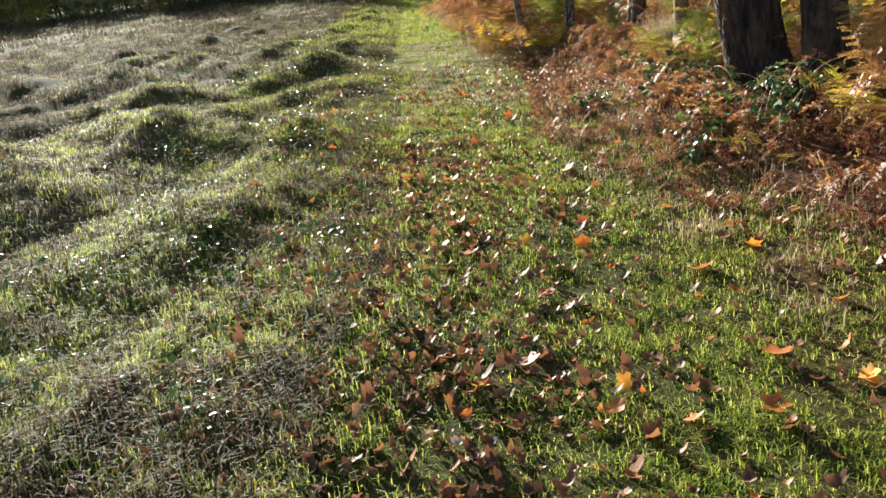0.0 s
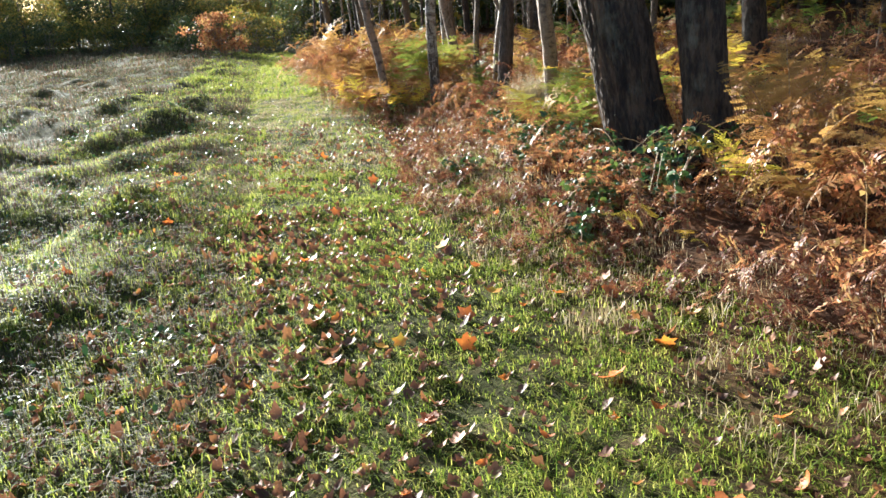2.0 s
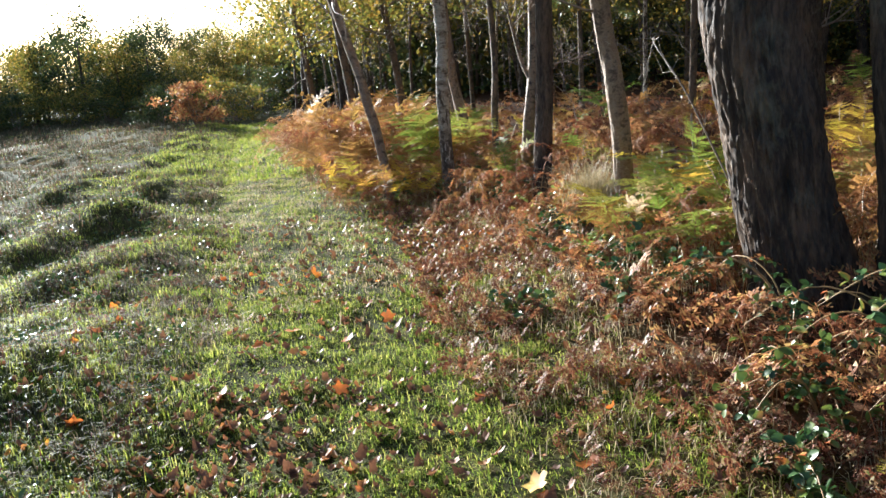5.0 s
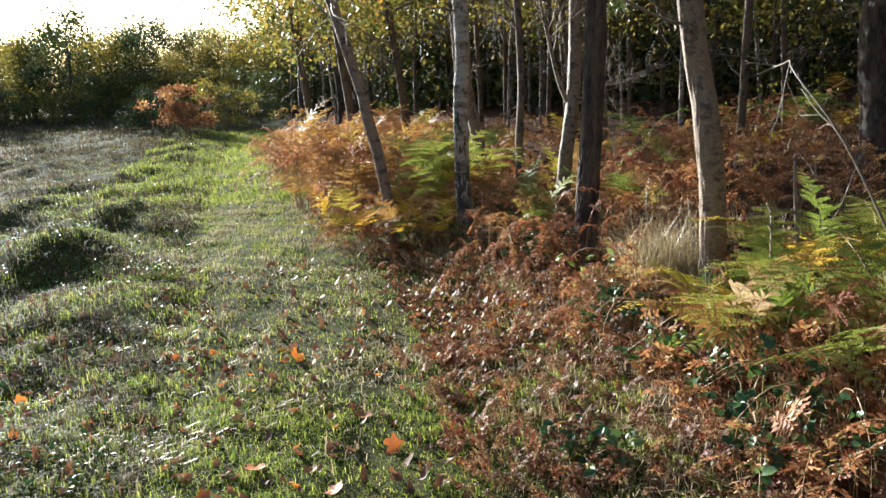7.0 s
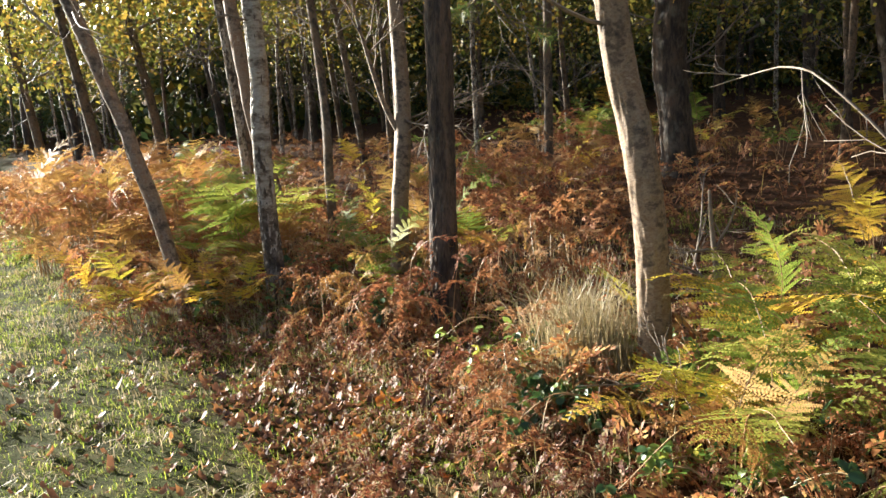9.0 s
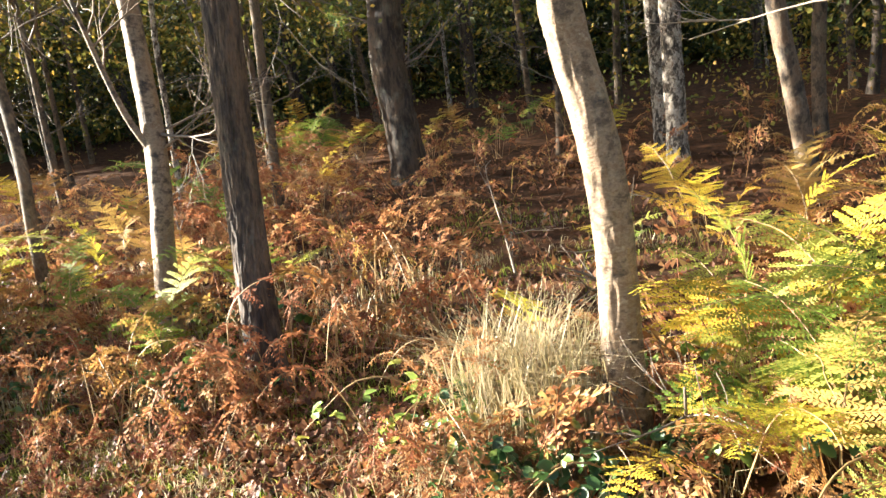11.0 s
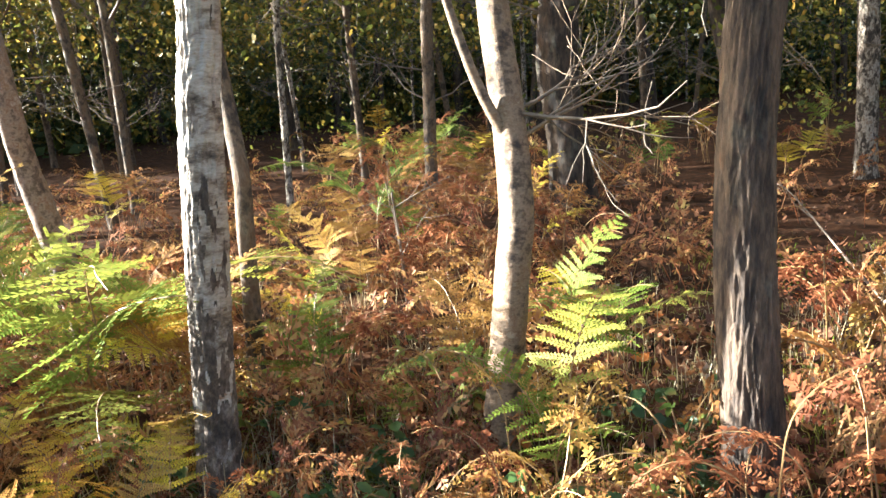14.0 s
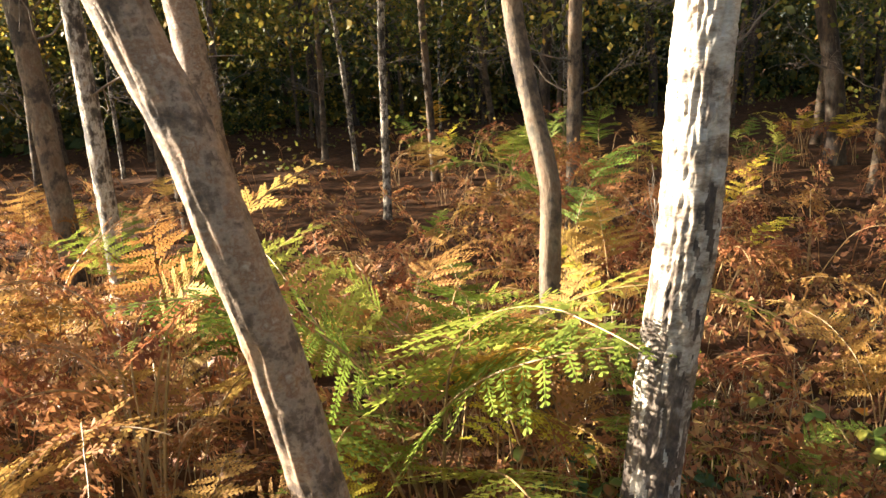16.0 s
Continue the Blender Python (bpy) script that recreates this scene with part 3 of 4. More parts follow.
understorey = new("understorey", np_mesh("understorey", *leaf_cloud(rng, under_c, 0.38, 60000, 0.075), M_CROWN))
tagged(understorey, "sparse yellow-green understorey leaves in the wood", "foliage", "", "stuff")

# the far edge of the heath: bushy trees and scrub
def bushy(seed, size, material, label, name):
    rand = np.random.default_rng(seed)
    holder = new(name)
    v, f = tube(smooth_line([(0, 0, -0.2), (0.1, 0, size * 0.3), (0, 0.1, size * 0.75)], 0.5), np.linspace(0.14, 0.04, len(smooth_line([(0, 0, -0.2), (0.1, 0, size * 0.3), (0, 0.1, size * 0.75)], 0.5))), 8)
    part("trunk", np_mesh("trunk", v, f, M_DARKBARK, True), holder)
    cs = []
    for k in range(46):
        an, h = rand.uniform(0, 2 * math.pi), rand.uniform(0.08, 1)
        w = size * 0.42 * (1 - 0.75 * h) * rand.uniform(0.4, 1.1) + 0.15
        cs.append((math.cos(an) * w, math.sin(an) * w, size * h))
    part("crown", np_mesh("crown", *leaf_cloud(rand, cs, size * 0.07, 3600, 0.16 * size / 6, 0.8), material), holder)
    return tagged(holder, label, "tree", "trees beyond the heath")


far_kinds = [bushy(41, 6.0, M_CROWN, "bushy yellow-green tree beyond the heath", "broadleaf_tree"),
             bushy(42, 6.6, M_CONIFER, "dark bushy conifer beyond the heath", "conifer"),
             bushy(43, 5.0, M_CROWN, "rounded autumn tree beyond the heath", "broadleaf_tree")]
placed = set()
edge_rng = np.random.default_rng(19)
for k in range(170):
    x = -48 + 53 * (k + edge_rng.uniform(0, 1)) / 170
    y = edge_rng.uniform(46, 62) - (8 * (x + 2) / 6 if x > -2 else 0)
    which = int(edge_rng.choice([0, 1, 2], p=[0.42, 0.33, 0.25]))
    m = pose(x, y, z_at(max(-40, x), y) - 0.1, 0, 0, edge_rng.uniform(0, 360)) @ Matrix.Scale(edge_rng.uniform(0.68, 0.95), 4)
    if which in placed:
        copy_thing(far_kinds[which], m)
    else:
        far_kinds[which].matrix_basis = m
        placed.add(which)

def scrub_bush(x, y, size, material, label, seed):
    rand = np.random.default_rng(seed)
    holder = new("bush")
    holder.location = (x, y, z_at(x, y))
    stems = []
    for k in range(7):
        limb(rand, (0, 0, -0.05), (rand.normal(0, 0.5), rand.normal(0, 0.5), 1), size * 0.8, 0.02, 1, stems)
    part("stem", np_mesh("stem", *joined(stems), M_TWIG, True), holder)
    cs = [(rand.normal(0, 0.35) * size, rand.normal(0, 0.35) * size, rand.uniform(0.1, 0.95) * size) for k in range(26)]
    part("foliage", np_mesh("foliage", *leaf_cloud(rand, cs, size * 0.1, 2600, 0.09), material), holder)
    return tagged(holder, label, "bush")


scrub_bush(-1.9, 32.5, 1.5, M_FERN_MIX, "rounded russet bush at the end of the ride", 51)
scrub_bush(-0.6, 36.0, 1.8, M_CROWN, "yellowing bush at the end of the ride", 52)
scrub_bush(0.5, 38.5, 2.2, M_CONIFER, "dark bush closing the end of the ride", 53)
scrub_bush(-3.6, 37.5, 1.8, M_CONIFER, "dark bush closing the end of the ride", 54)
for k in range(16):
    scrub_bush(-31 + 1.9 * k + edge_rng.uniform(-0.7, 0.7), edge_rng.uniform(40, 46), edge_rng.uniform(1.4, 2.6), (M_CROWN, M_CONIFER, M_CONIFER)[k % 3], "low scrub bush at the far edge of the heath", 60 + k)

# ---- bracken ----
def frond_arrays(seed, stalk, blade, width, start, end, sag, pairs=12, fine=9, sweep=0.35, rag=0.0, open_=0.74):
    """A bracken frond that rises along z and arches over towards x: its stalk, and its leaflets."""
    rand = np.random.default_rng(seed)
    n = 34
    total = stalk + blade
    cut = stalk / total
    s = np.linspace(0, 1, n)
    ang = np.radians(np.where(s < cut, start - 12 * s / cut, start - 12 + (end - start + 12) * np.clip((s - cut) / (1 - cut), 0, 1) ** 0.85))
    step = total / (n - 1)
    yaw = np.cumsum(rand.normal(0, 0.05, n))
    pts = np.cumsum(np.stack([np.cos(ang) * np.cos(yaw), np.cos(ang) * np.sin(yaw), np.sin(ang)], 1) * step, axis=0)
    pts -= pts[0]
    stem = tube(pts, np.linspace(0.0045, 0.0012, n), 4)
    tang = np.gradient(pts, axis=0)
    tang /= np.linalg.norm(tang, axis=1)[:, None]
    side = np.cross(tang, (0, 0, 1))
    side /= np.linalg.norm(side, axis=1)[:, None] + 1e-6
    vs, fs, base = [], [], 0
    for k in range(pairs):
        u = (k + 0.3) / pairs
        at = cut + (1 - cut) * u
        x = at * (n - 1)
        i = min(n - 2, int(x))
        p0 = pts[i] + (pts[i + 1] - pts[i]) * (x - i)
        t, sd = tang[i], side[i]
        length = width * (1 - u) ** 0.8 * (0.75 + 0.25 * min(1, u * 6)) + 0.012
        for sg in (-1, 1):
            if rand.random() < 0.04 + 0.22 * rag:
                continue
            d = sd * sg + t * (sweep + rand.normal(0, 0.1 + 0.4 * rag)) + np.array([0, 0, rand.normal(0, 0.12 + 0.45 * rag)])
            d /= np.linalg.norm(d)
            ln = length * rand.uniform(0.8 - 0.35 * rag, 1.12)
            m = max(2, int(fine * ln / width + 1.5))
            gap = ln / m
            room = open_ * blade / pairs * (9 / fine) ** 0.4
            for j in range(m):
                w = (j + 0.5) / m
                droop = np.array([0, 0, -sag * ln * w * w])
                c = p0 + d * ln * w + droop
                reach = room * (1 - 0.72 * w) * min(1.0, ln / 0.09) + 0.004
                for s2 in (-1, 1):
                    e = t * s2 + d * 0.35 + np.array([0, 0, -sag * 0.35 + rand.normal(0, 0.12 + 0.4 * rag)])
                    e /= np.linalg.norm(e)
                    tip = c + e * reach
                    mid = c + e * reach * 0.45
                    vs += [c - d * gap * 0.42, mid + d * gap * 0.56, tip, mid - d * gap * 0.36]
                    fs += [[base, base + 1, base + 2], [base, base + 2, base + 3]]
                    base += 4
            a, b = p0, p0 + d * ln + np.array([0, 0, -sag * ln])
            mid = p0 + d * ln * 0.5 + np.array([0, 0, -sag * ln * 0.25])
            wv = t * 0.0022
            vs += [a - wv, a + wv, mid + wv * 0.7, mid - wv * 0.7, b]
            fs += [[base, base + 1, base + 2], [base, base + 2, base + 3], [base + 3, base + 2, base + 4]]
            base += 5
    return stem, (np.array(vs), np.array(fs))


FORMS = {"fresh": [(101, 0.5, 0.62, 0.24, 84, -8, 0.10), (102, 0.42, 0.7, 0.27, 80, -22, 0.15), (103, 0.55, 0.5, 0.2, 86, 10, 0.08), (104, 0.3, 0.6, 0.24, 74, -16, 0.12)],
         "withered": [(111, 0.5, 0.55, 0.17, 84, -50, 0.7), (112, 0.42, 0.6, 0.2, 80, -84, 0.9), (113, 0.6, 0.42, 0.15, 88, -30, 0.5), (114, 0.26, 0.5, 0.18, 70, -64, 0.8)]}
FROND = {}
for tint, material, form in (("green", M_FERN_GREEN, "fresh"), ("yellow", M_FERN_YELLOW, "fresh"), ("tan", M_FERN_TAN, "fresh"), ("rust", M_FERN_RUST, "withered"), ("dead", M_FERN_TAN, "withered")):
    FROND[tint] = []
    for spec in FORMS[form]:
        (sv, sf), (lv, lf) = frond_arrays(*spec, fine=9 if form == "withered" else 12, rag=0.9 if form == "withered" else 0.06, pairs=12 if form == "withered" else 15, open_=0.74 if form == "withered" else 0.56)
        v, f = joined([(sv, sf), (lv, lf)])
        FROND[tint].append(np_mesh("frond", v, f, M_STALK, False, [0] * len(sf) + [1] * len(lf), [material]))
WORDS = {"green": "green bracken fern with broad arching fronds", "yellow": "bright yellow bracken fern turning in autumn", "tan": "tan and yellow bracken fern with arching fronds",
         "rust": "withered rust-brown bracken with drooping fronds", "dead": "dried tan bracken with drooping fronds"}


def bracken(x, y, tint, fronds=5, size=1.0, facing=None, spread=360.0, lean=0.0):
    plant = new("bracken_fern")
    plant.location = (x, y, z_at(x, y) - 0.02)
    first = rng.uniform(0, 360) if facing is None else facing
    for k in range(fronds):
        t = tint if isinstance(tint, str) else tint[int(rng.integers(0, len(tint)))]
        f = part("frond", FROND[t][int(rng.integers(0, 4))], plant)
        turn = first + spread * (k / fronds - (0.5 if facing is not None else 0)) + rng.normal(0, 14)
        f.matrix_basis = pose(rng.normal(0, 0.07), rng.normal(0, 0.07), 0, rng.normal(0, 8), rng.normal(lean, 9), turn) @ Matrix.Scale(size * rng.uniform(0.75, 1.15), 4)
    main = tint if isinstance(tint, str) else tint[0]
    return tagged(plant, WORDS[main], "fern", "bracken at the wood's edge")


# plants that can be told apart, from the start of the walk to its end
for x, y, tint, n, size, facing, spread in (
        (1.94, 4.72, "yellow", 3, 0.38, 200, 100), (2.1, 4.5, "yellow", 2, 0.26, 225, 70),
        (2.85, 4.75, ("tan", "tan", "dead"), 9, 0.95, None, 360), (3.1, 5.15, ("tan", "dead"), 8, 1.0, None, 360), (2.7, 5.0, ("tan", "yellow"), 5, 0.8, 200, 200), (2.55, 4.35, ("rust", "tan"), 6, 0.6, None, 360),
        (3.3, 4.4, ("tan", "rust"), 7, 0.9, None, 360), (2.9, 3.7, ("rust", "tan"), 7, 0.75, None, 360), (2.5, 3.4, "rust", 6, 0.5, None, 360), (3.6, 3.4, ("tan", "dead"), 6, 0.9, None, 360),
        (2.1, 5.95, "rust", 5, 0.42, None, 360), (1.95, 6.5, "rust", 5, 0.42, None, 360), (2.25, 5.55, "rust", 4, 0.5, 160, 120), (2.2, 7.0, "rust", 5, 0.5, None, 360),
        (2.35, 7.4, ("rust", "tan"), 5, 0.6, None, 360), (2.5, 7.95, "yellow", 3, 0.8, 200, 110), (2.75, 7.65, ("green", "tan"), 5, 0.85, None, 360), (2.95, 7.25, ("green", "tan"), 6, 0.9, None, 360),
        (2.55, 7.75, ("green", "tan"), 5, 0.75, 150, 200), (2.65, 7.1, ("rust", "green"), 5, 0.7, None, 360), (3.2, 7.8, ("yellow", "green"), 6, 0.9, None, 360),
        (3.5, 7.2, ("yellow", "rust"), 6, 0.95, None, 360), (3.25, 6.85, ("rust", "tan"), 6, 0.9, None, 360), (2.15, 8.75, "rust", 7, 0.48, None, 360), (2.35, 8.98, "rust", 6, 0.5, None, 360),
        (2.0, 8.5, "rust", 5, 0.4, None, 360), (4.9, 8.85, "yellow", 6, 0.85, None, 360), (4.3, 8.3, ("yellow", "tan"), 6, 0.85, None, 360), (5.6, 8.4, ("yellow", "tan"), 6, 0.8, None, 360),
        (4.3, 9.2, ("yellow", "green"), 5, 0.5, None, 360), (3.9, 7.6, ("yellow", "tan"), 6, 0.9, None, 360), (4.7, 7.6, ("tan", "rust"), 6, 0.9, None, 360),
        (3.22, 9.98, ("rust", "rust", "dead"), 10, 0.86, None, 360), (3.3, 9.7, "rust", 8, 0.78, None, 360), (3.3, 10.9, ("yellow", "green"), 6, 0.75, None, 360), (3.05, 9.0, ("tan", "yellow"), 3, 0.66, 190, 120), (2.45, 9.95, "rust", 7, 0.66, None, 360), (2.25, 10.2, "rust", 6, 0.52, None, 360),
        (2.75, 9.8, "rust", 6, 0.62, None, 360), (2.2, 10.6, ("rust", "dead"), 7, 0.6, None, 360), (2.45, 10.75, ("dead", "green"), 6, 0.6, None, 360), (2.0, 11.0, "rust", 5, 0.42, None, 360),
        (3.1, 11.3, ("dead", "tan"), 6, 0.6, None, 360), (3.25, 12.35, ("green", "yellow"), 3, 0.68, 130, 110), (3.7, 12.55, ("rust", "tan"), 5, 0.68, None, 360), (3.6, 13.1, ("green", "dead"), 4, 0.7, None, 360),
        (4.2, 12.1, ("rust", "dead"), 6, 0.75, None, 360), (4.6, 12.9, ("rust", "green"), 7, 0.95, None, 360), (5.2, 13.4, ("rust", "dead"), 7, 0.95, None, 360), (5.0, 12.4, "rust", 6, 0.8, None, 360),
        (2.18, 12.46, "green", 7, 1.3, 205, 220), (2.36, 12.6, "green", 5, 1.3, 200, 230), (1.75, 12.25, ("yellow", "green"), 4, 0.62, 215, 160), (7.6, 14.6, ("rust", "rust", "green"), 8, 0.85, None, 360), (8.2, 15.2, ("rust", "green"), 8, 0.9, None, 360), (7.0, 14.2, "rust", 8, 0.75, None, 360), (6.3, 13.9, ("rust", "dead"), 7, 0.7, None, 360), (2.55, 12.8, ("green", "tan"), 6, 0.9, None, 360), (1.95, 12.5, ("tan", "green"), 5, 0.8, None, 360),
        (2.35, 12.2, ("rust", "rust", "tan", "yellow"), 8, 0.62, None, 360), (2.0, 12.1, ("yellow", "tan", "rust"), 8, 0.6, None, 360), (1.7, 12.6, ("tan", "yellow", "rust"), 8, 0.62, None, 360), (2.55, 12.4, ("rust", "dead"), 8, 0.66, None, 360),
        (1.45, 12.9, ("yellow", "tan", "rust"), 8, 0.66, None, 360), (1.9, 13.3, ("tan", "rust"), 8, 0.72, None, 360), (2.4, 13.6, ("green", "tan"), 7, 0.95, None, 360), (1.6, 13.8, ("tan", "rust"), 8, 0.8, None, 360),
        (2.0, 11.55, ("rust", "rust", "tan", "yellow"), 4, 0.4, None, 360), (1.75, 11.75, ("rust", "rust", "tan", "yellow"), 4, 0.42, None, 360), (2.75, 11.9, ("rust", "green"), 5, 0.6, None, 360), (2.6, 11.45, ("green", "rust"), 4, 0.48, None, 360),
        (2.35, 7.55, ("green", "tan"), 6, 0.75, None, 360), (2.25, 7.85, ("rust", "green"), 5, 0.5, None, 360), (1.05, 11.95, ("rust", "rust", "yellow"), 5, 0.5, None, 360), (1.35, 11.75, ("rust", "tan"), 5, 0.5, None, 360), (1.2, 12.25, ("rust", "yellow", "tan"), 6, 0.55, None, 360), (0.95, 12.5, ("rust", "yellow"), 6, 0.62, None, 360), (1.7, 11.95, ("rust", "yellow"), 5, 0.5, None, 360), (1.35, 12.6, ("rust", "tan"), 6, 0.6, None, 360), (1.2, 13.4, ("rust", "tan"), 8, 1.0, None, 360), (1.0, 14.1, ("rust", "dead"), 8, 1.1, None, 360), (1.55, 14.2, ("rust", "tan"), 8, 1.1, None, 360), (0.8, 15.0, ("rust", "tan"), 8, 1.1, None, 360), (1.3, 15.5, ("rust", "dead"), 8, 1.15, None, 360), (1.75, 13.2, ("rust", "tan"), 8, 1.0, None, 360),
        (2.8, 7.95, ("green", "yellow", "tan"), 6, 0.8, None, 360), (2.5, 7.25, ("green", "rust"), 6, 0.75, None, 360),
        (3.0, 8.15, ("yellow", "tan"), 6, 0.85, None, 360), (2.45, 8.0, ("rust", "yellow"), 5, 0.55, None, 360),
        (2.2, 14.4, ("rust", "tan"), 8, 0.9, None, 360), (1.3, 14.6, ("rust", "rust", "tan", "yellow"), 8, 0.85, None, 360), (2.9, 14.6, ("green", "rust"), 7, 0.95, None, 360), (3.2, 13.3, ("dead", "rust"), 6, 0.8, None, 360)):
    if 2.4 < x < 4.0 and 7.0 < y < 8.4 and not isinstance(tint, str):
        tint = tuple("green" if k == "tan" else k for k in tint)
    old = y > 9.5 and tint[0] in ("rust", "dead") or tint == "rust" and y > 8.4
    bracken(x, y, tint, n + (3 if old else 0), size * (1.3 if old else 1), facing, spread)
low = [frond_arrays(s, a, b, c, d, e, g, 9, 3, rag=1.0)[1] for s, a, b, c, d, e, g in ((131, 0.2, 0.5, 0.2, 70, -60, 0.6), (132, 0.1, 0.5, 0.22, 45, -30, 0.5), (133, 0.3, 0.4, 0.18, 80, -50, 0.5))]
# more of it along the edge and inside the wood
for k in range(95):
    if k < 30:
        x, y = rng.uniform(0.9, 4.2), rng.uniform(14.5, 21)
        x += max(0, (y - 14) * 0.02)
    elif k < 50:
        x, y = rng.uniform(3.3, 5.5), rng.uniform(3, 7.2)
    else:
        x, y = rng.uniform(4.0, 12), rng.uniform(11.2, 18) if k % 2 else rng.uniform(7, 18)
    if 8.4 < y < 11.2 and x < 6.5:
        continue
    bracken(x, y, (("rust", "dead"), ("rust", "tan"), ("rust", "rust", "yellow"), ("dead", "rust", "green"))[int(rng.integers(0, 4))], 6, rng.uniform(0.75, 1.05))

# tangle of withered bracken that nobody could count
stuff = [joined(frond_arrays(s, a, b, c, d, e, g, 9, 3, rag=0.9)) for s, a, b, c, d, e, g in ((121, 0.3, 0.5, 0.2, 74, -50, 0.6), (122, 0.2, 0.5, 0.2, 60, -40, 0.7), (123, 0.4, 0.45, 0.18, 80, -30, 0.4), (124, 0.12, 0.5, 0.2, 40, -20, 0.5))]


def scatter(kinds, places, sizes, rand, tilt=0.15):
    """Copies of small patterns at the places, turned at random, in one pair of arrays."""
    out = []
    for k, (p, s) in enumerate(zip(places, sizes)):
        v, f = kinds[int(rand.integers(0, len(kinds)))]
        a = rand.uniform(0, 2 * math.pi)
        c, n = math.cos(a), math.sin(a)
        m = np.array([[c, -n, 0], [n, c, 0], [rand.normal(0, tilt), rand.normal(0, tilt), 1]])
        out.append((v @ m.T * s + p, f))
    return joined(out)


def edge_x(y):
    return 1.75 + 0.25 * np.sin(y * 0.7 + 0.4) - np.clip(y - 12.3, 0, 6) * 0.22


pl, sz = [], []
while len(pl) < 3300:
    y = rng.uniform(2.2, 26)
    x = edge_x(y) + rng.exponential(2.2) + (0.25 if y < 9 else 0)
    if 8.75 < y < 10.9 and 2.45 < x < 7 or (7.9 < y < 11.4 and x < 2.0) or (8.9 < y < 10.2 and x < 2.5 and rng.random() < 0.9) or (10.2 < y < 11.6 and x < 2.25 and rng.random() < 0.6) or math.hypot(x - 1.95, y - 4.5) < 0.5 or x > 20:
        continue
    deep = min(1.0, max(0.0, (x - edge_x(y)) / 0.9))
    pl.append((x, y, z_at(x, y) - 0.02))
    sz.append(rng.uniform(0.32, 0.55) + 0.4 * deep * rng.random())
v, f = scatter(stuff, pl, sz, rng, 0.35)
thicket = new("bracken_thicket", np_mesh("bracken_thicket", v, f, M_FERN_MIX))
tagged(thicket, "tangle of withered rust and tan bracken along the wood's edge", "bracken", "", "stuff")

lp, ls = [], []
while len(lp) < 800:
    y = rng.uniform(4.6, 12.2)
    x = edge_x(y) + rng.normal(0.1, 0.4)
    if y < 6 and x < 1.6 or x < 0.9 or 8.95 < y < 10.1 and x < 2.3 and rng.random() < 0.85:
        continue
    if math.sin(x * 5.1 + 2 * math.sin(y * 1.9)) * math.sin(y * 3.3 + x) < -0.1:
        continue
    lp.append((x, y, z_at(x, y) - 0.01))
    ls.append(rng.uniform(0.2, 0.42))
# its outlying sprays reach further into the grass near the stout trees
while len(lp) < 1500:
    y = rng.uniform(2.8, 9.3)
    x = float(np.interp(y, [2.8, 4.0, 4.5, 5.0, 5.5, 6.5, 8.5, 9.3], [2.3, 1.75, 1.45, 1.35, 1.1, 1.0, 1.05, 1.2])) + rng.exponential(0.45)
    if math.hypot(x - 2.0, y - 4.6) < 0.25:
        continue
    lp.append((x, y, z_at(x, y) - 0.01))
    ls.append(rng.uniform(0.16, 0.3) + 0.16 * rng.random() * (x > 1.6))
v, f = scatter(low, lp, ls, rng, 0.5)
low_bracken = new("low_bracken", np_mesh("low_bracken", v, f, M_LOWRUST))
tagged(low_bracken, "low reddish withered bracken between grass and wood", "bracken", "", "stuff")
# ---- grass, heath and litter ----
def blades(places, length, width, bend, rand):
    """Bent pointed blades of grass, three triangles each."""
    n = len(places)
    p = np.asarray(places)
    a = rand.uniform(0, 2 * math.pi, n)
    d = np.stack([np.cos(a), np.sin(a), np.zeros(n)], 1)
    s = np.stack([-np.sin(a), np.cos(a), np.zeros(n)], 1)
    L = (length * rand.uniform(0.5, 1.5, n))[:, None]
    w = (width * rand.uniform(0.7, 1.3, n))[:, None]
    b = (bend * rand.uniform(0.2, 1.6, n))[:, None]
    up = np.array([0, 0, 1.0])
    mid = p + up * L * 0.6 + d * L * b * 0.25
    tip = p + up * L * (1 - 0.45 * b) + d * L * b
    v = np.stack([p - s * w, p + s * w, mid + s * w * 0.8, mid - s * w * 0.8, tip], 1).reshape(-1, 3)
    o = np.arange(n) * 5
    return v, np.concatenate([np.stack([o, o + 1, o + 2], 1), np.stack([o, o + 2, o + 3], 1), np.stack([o + 3, o + 2, o + 4], 1)])


def clumped(n, x0, x1, y0, y1, rand, clump=0.05, share=9):
    c = np.stack([rand.uniform(x0, x1, n // share + 1), rand.uniform(y0, y1, n // share + 1)], 1)
    p = c[rand.integers(0, len(c), n)] + rand.normal(0, clump, (n, 2))
    return p


def lift(p, sink=0.005):
    return np.column_stack([p, height(p[:, 0], p[:, 1]) - sink])


def keep(p, rule):
    return p[rule(p[:, 0], p[:, 1])]


ride = lambda x, y: x < edge_x(y) + 0.25
patchy = lambda x, y: ride(x, y) & (np.sin(x * 4.1 + 1.7 * np.sin(y * 2.3)) * np.sin(y * 3.7 + 1.2 * np.sin(x * 2.9)) > rng.uniform(-0.9, 0.35, len(x)))
turf = np.concatenate([keep(clumped(90000, -2.4, 2.3, 1.0, 8.5, rng, 0.035), ride), keep(clumped(36000, -3, 2.2, 8.5, 17, rng, 0.05), ride)])
long_p = np.concatenate([keep(clumped(120000, -2.2, 2.3, 1.0, 9, rng, 0.03, 16), patchy), keep(clumped(36000, -2.5, 2.2, 9, 17, rng, 0.05, 16), patchy)])
far_p = keep(clumped(26000, -2.2, 1.6, 16, 33, rng, 0.08, 16), ride)
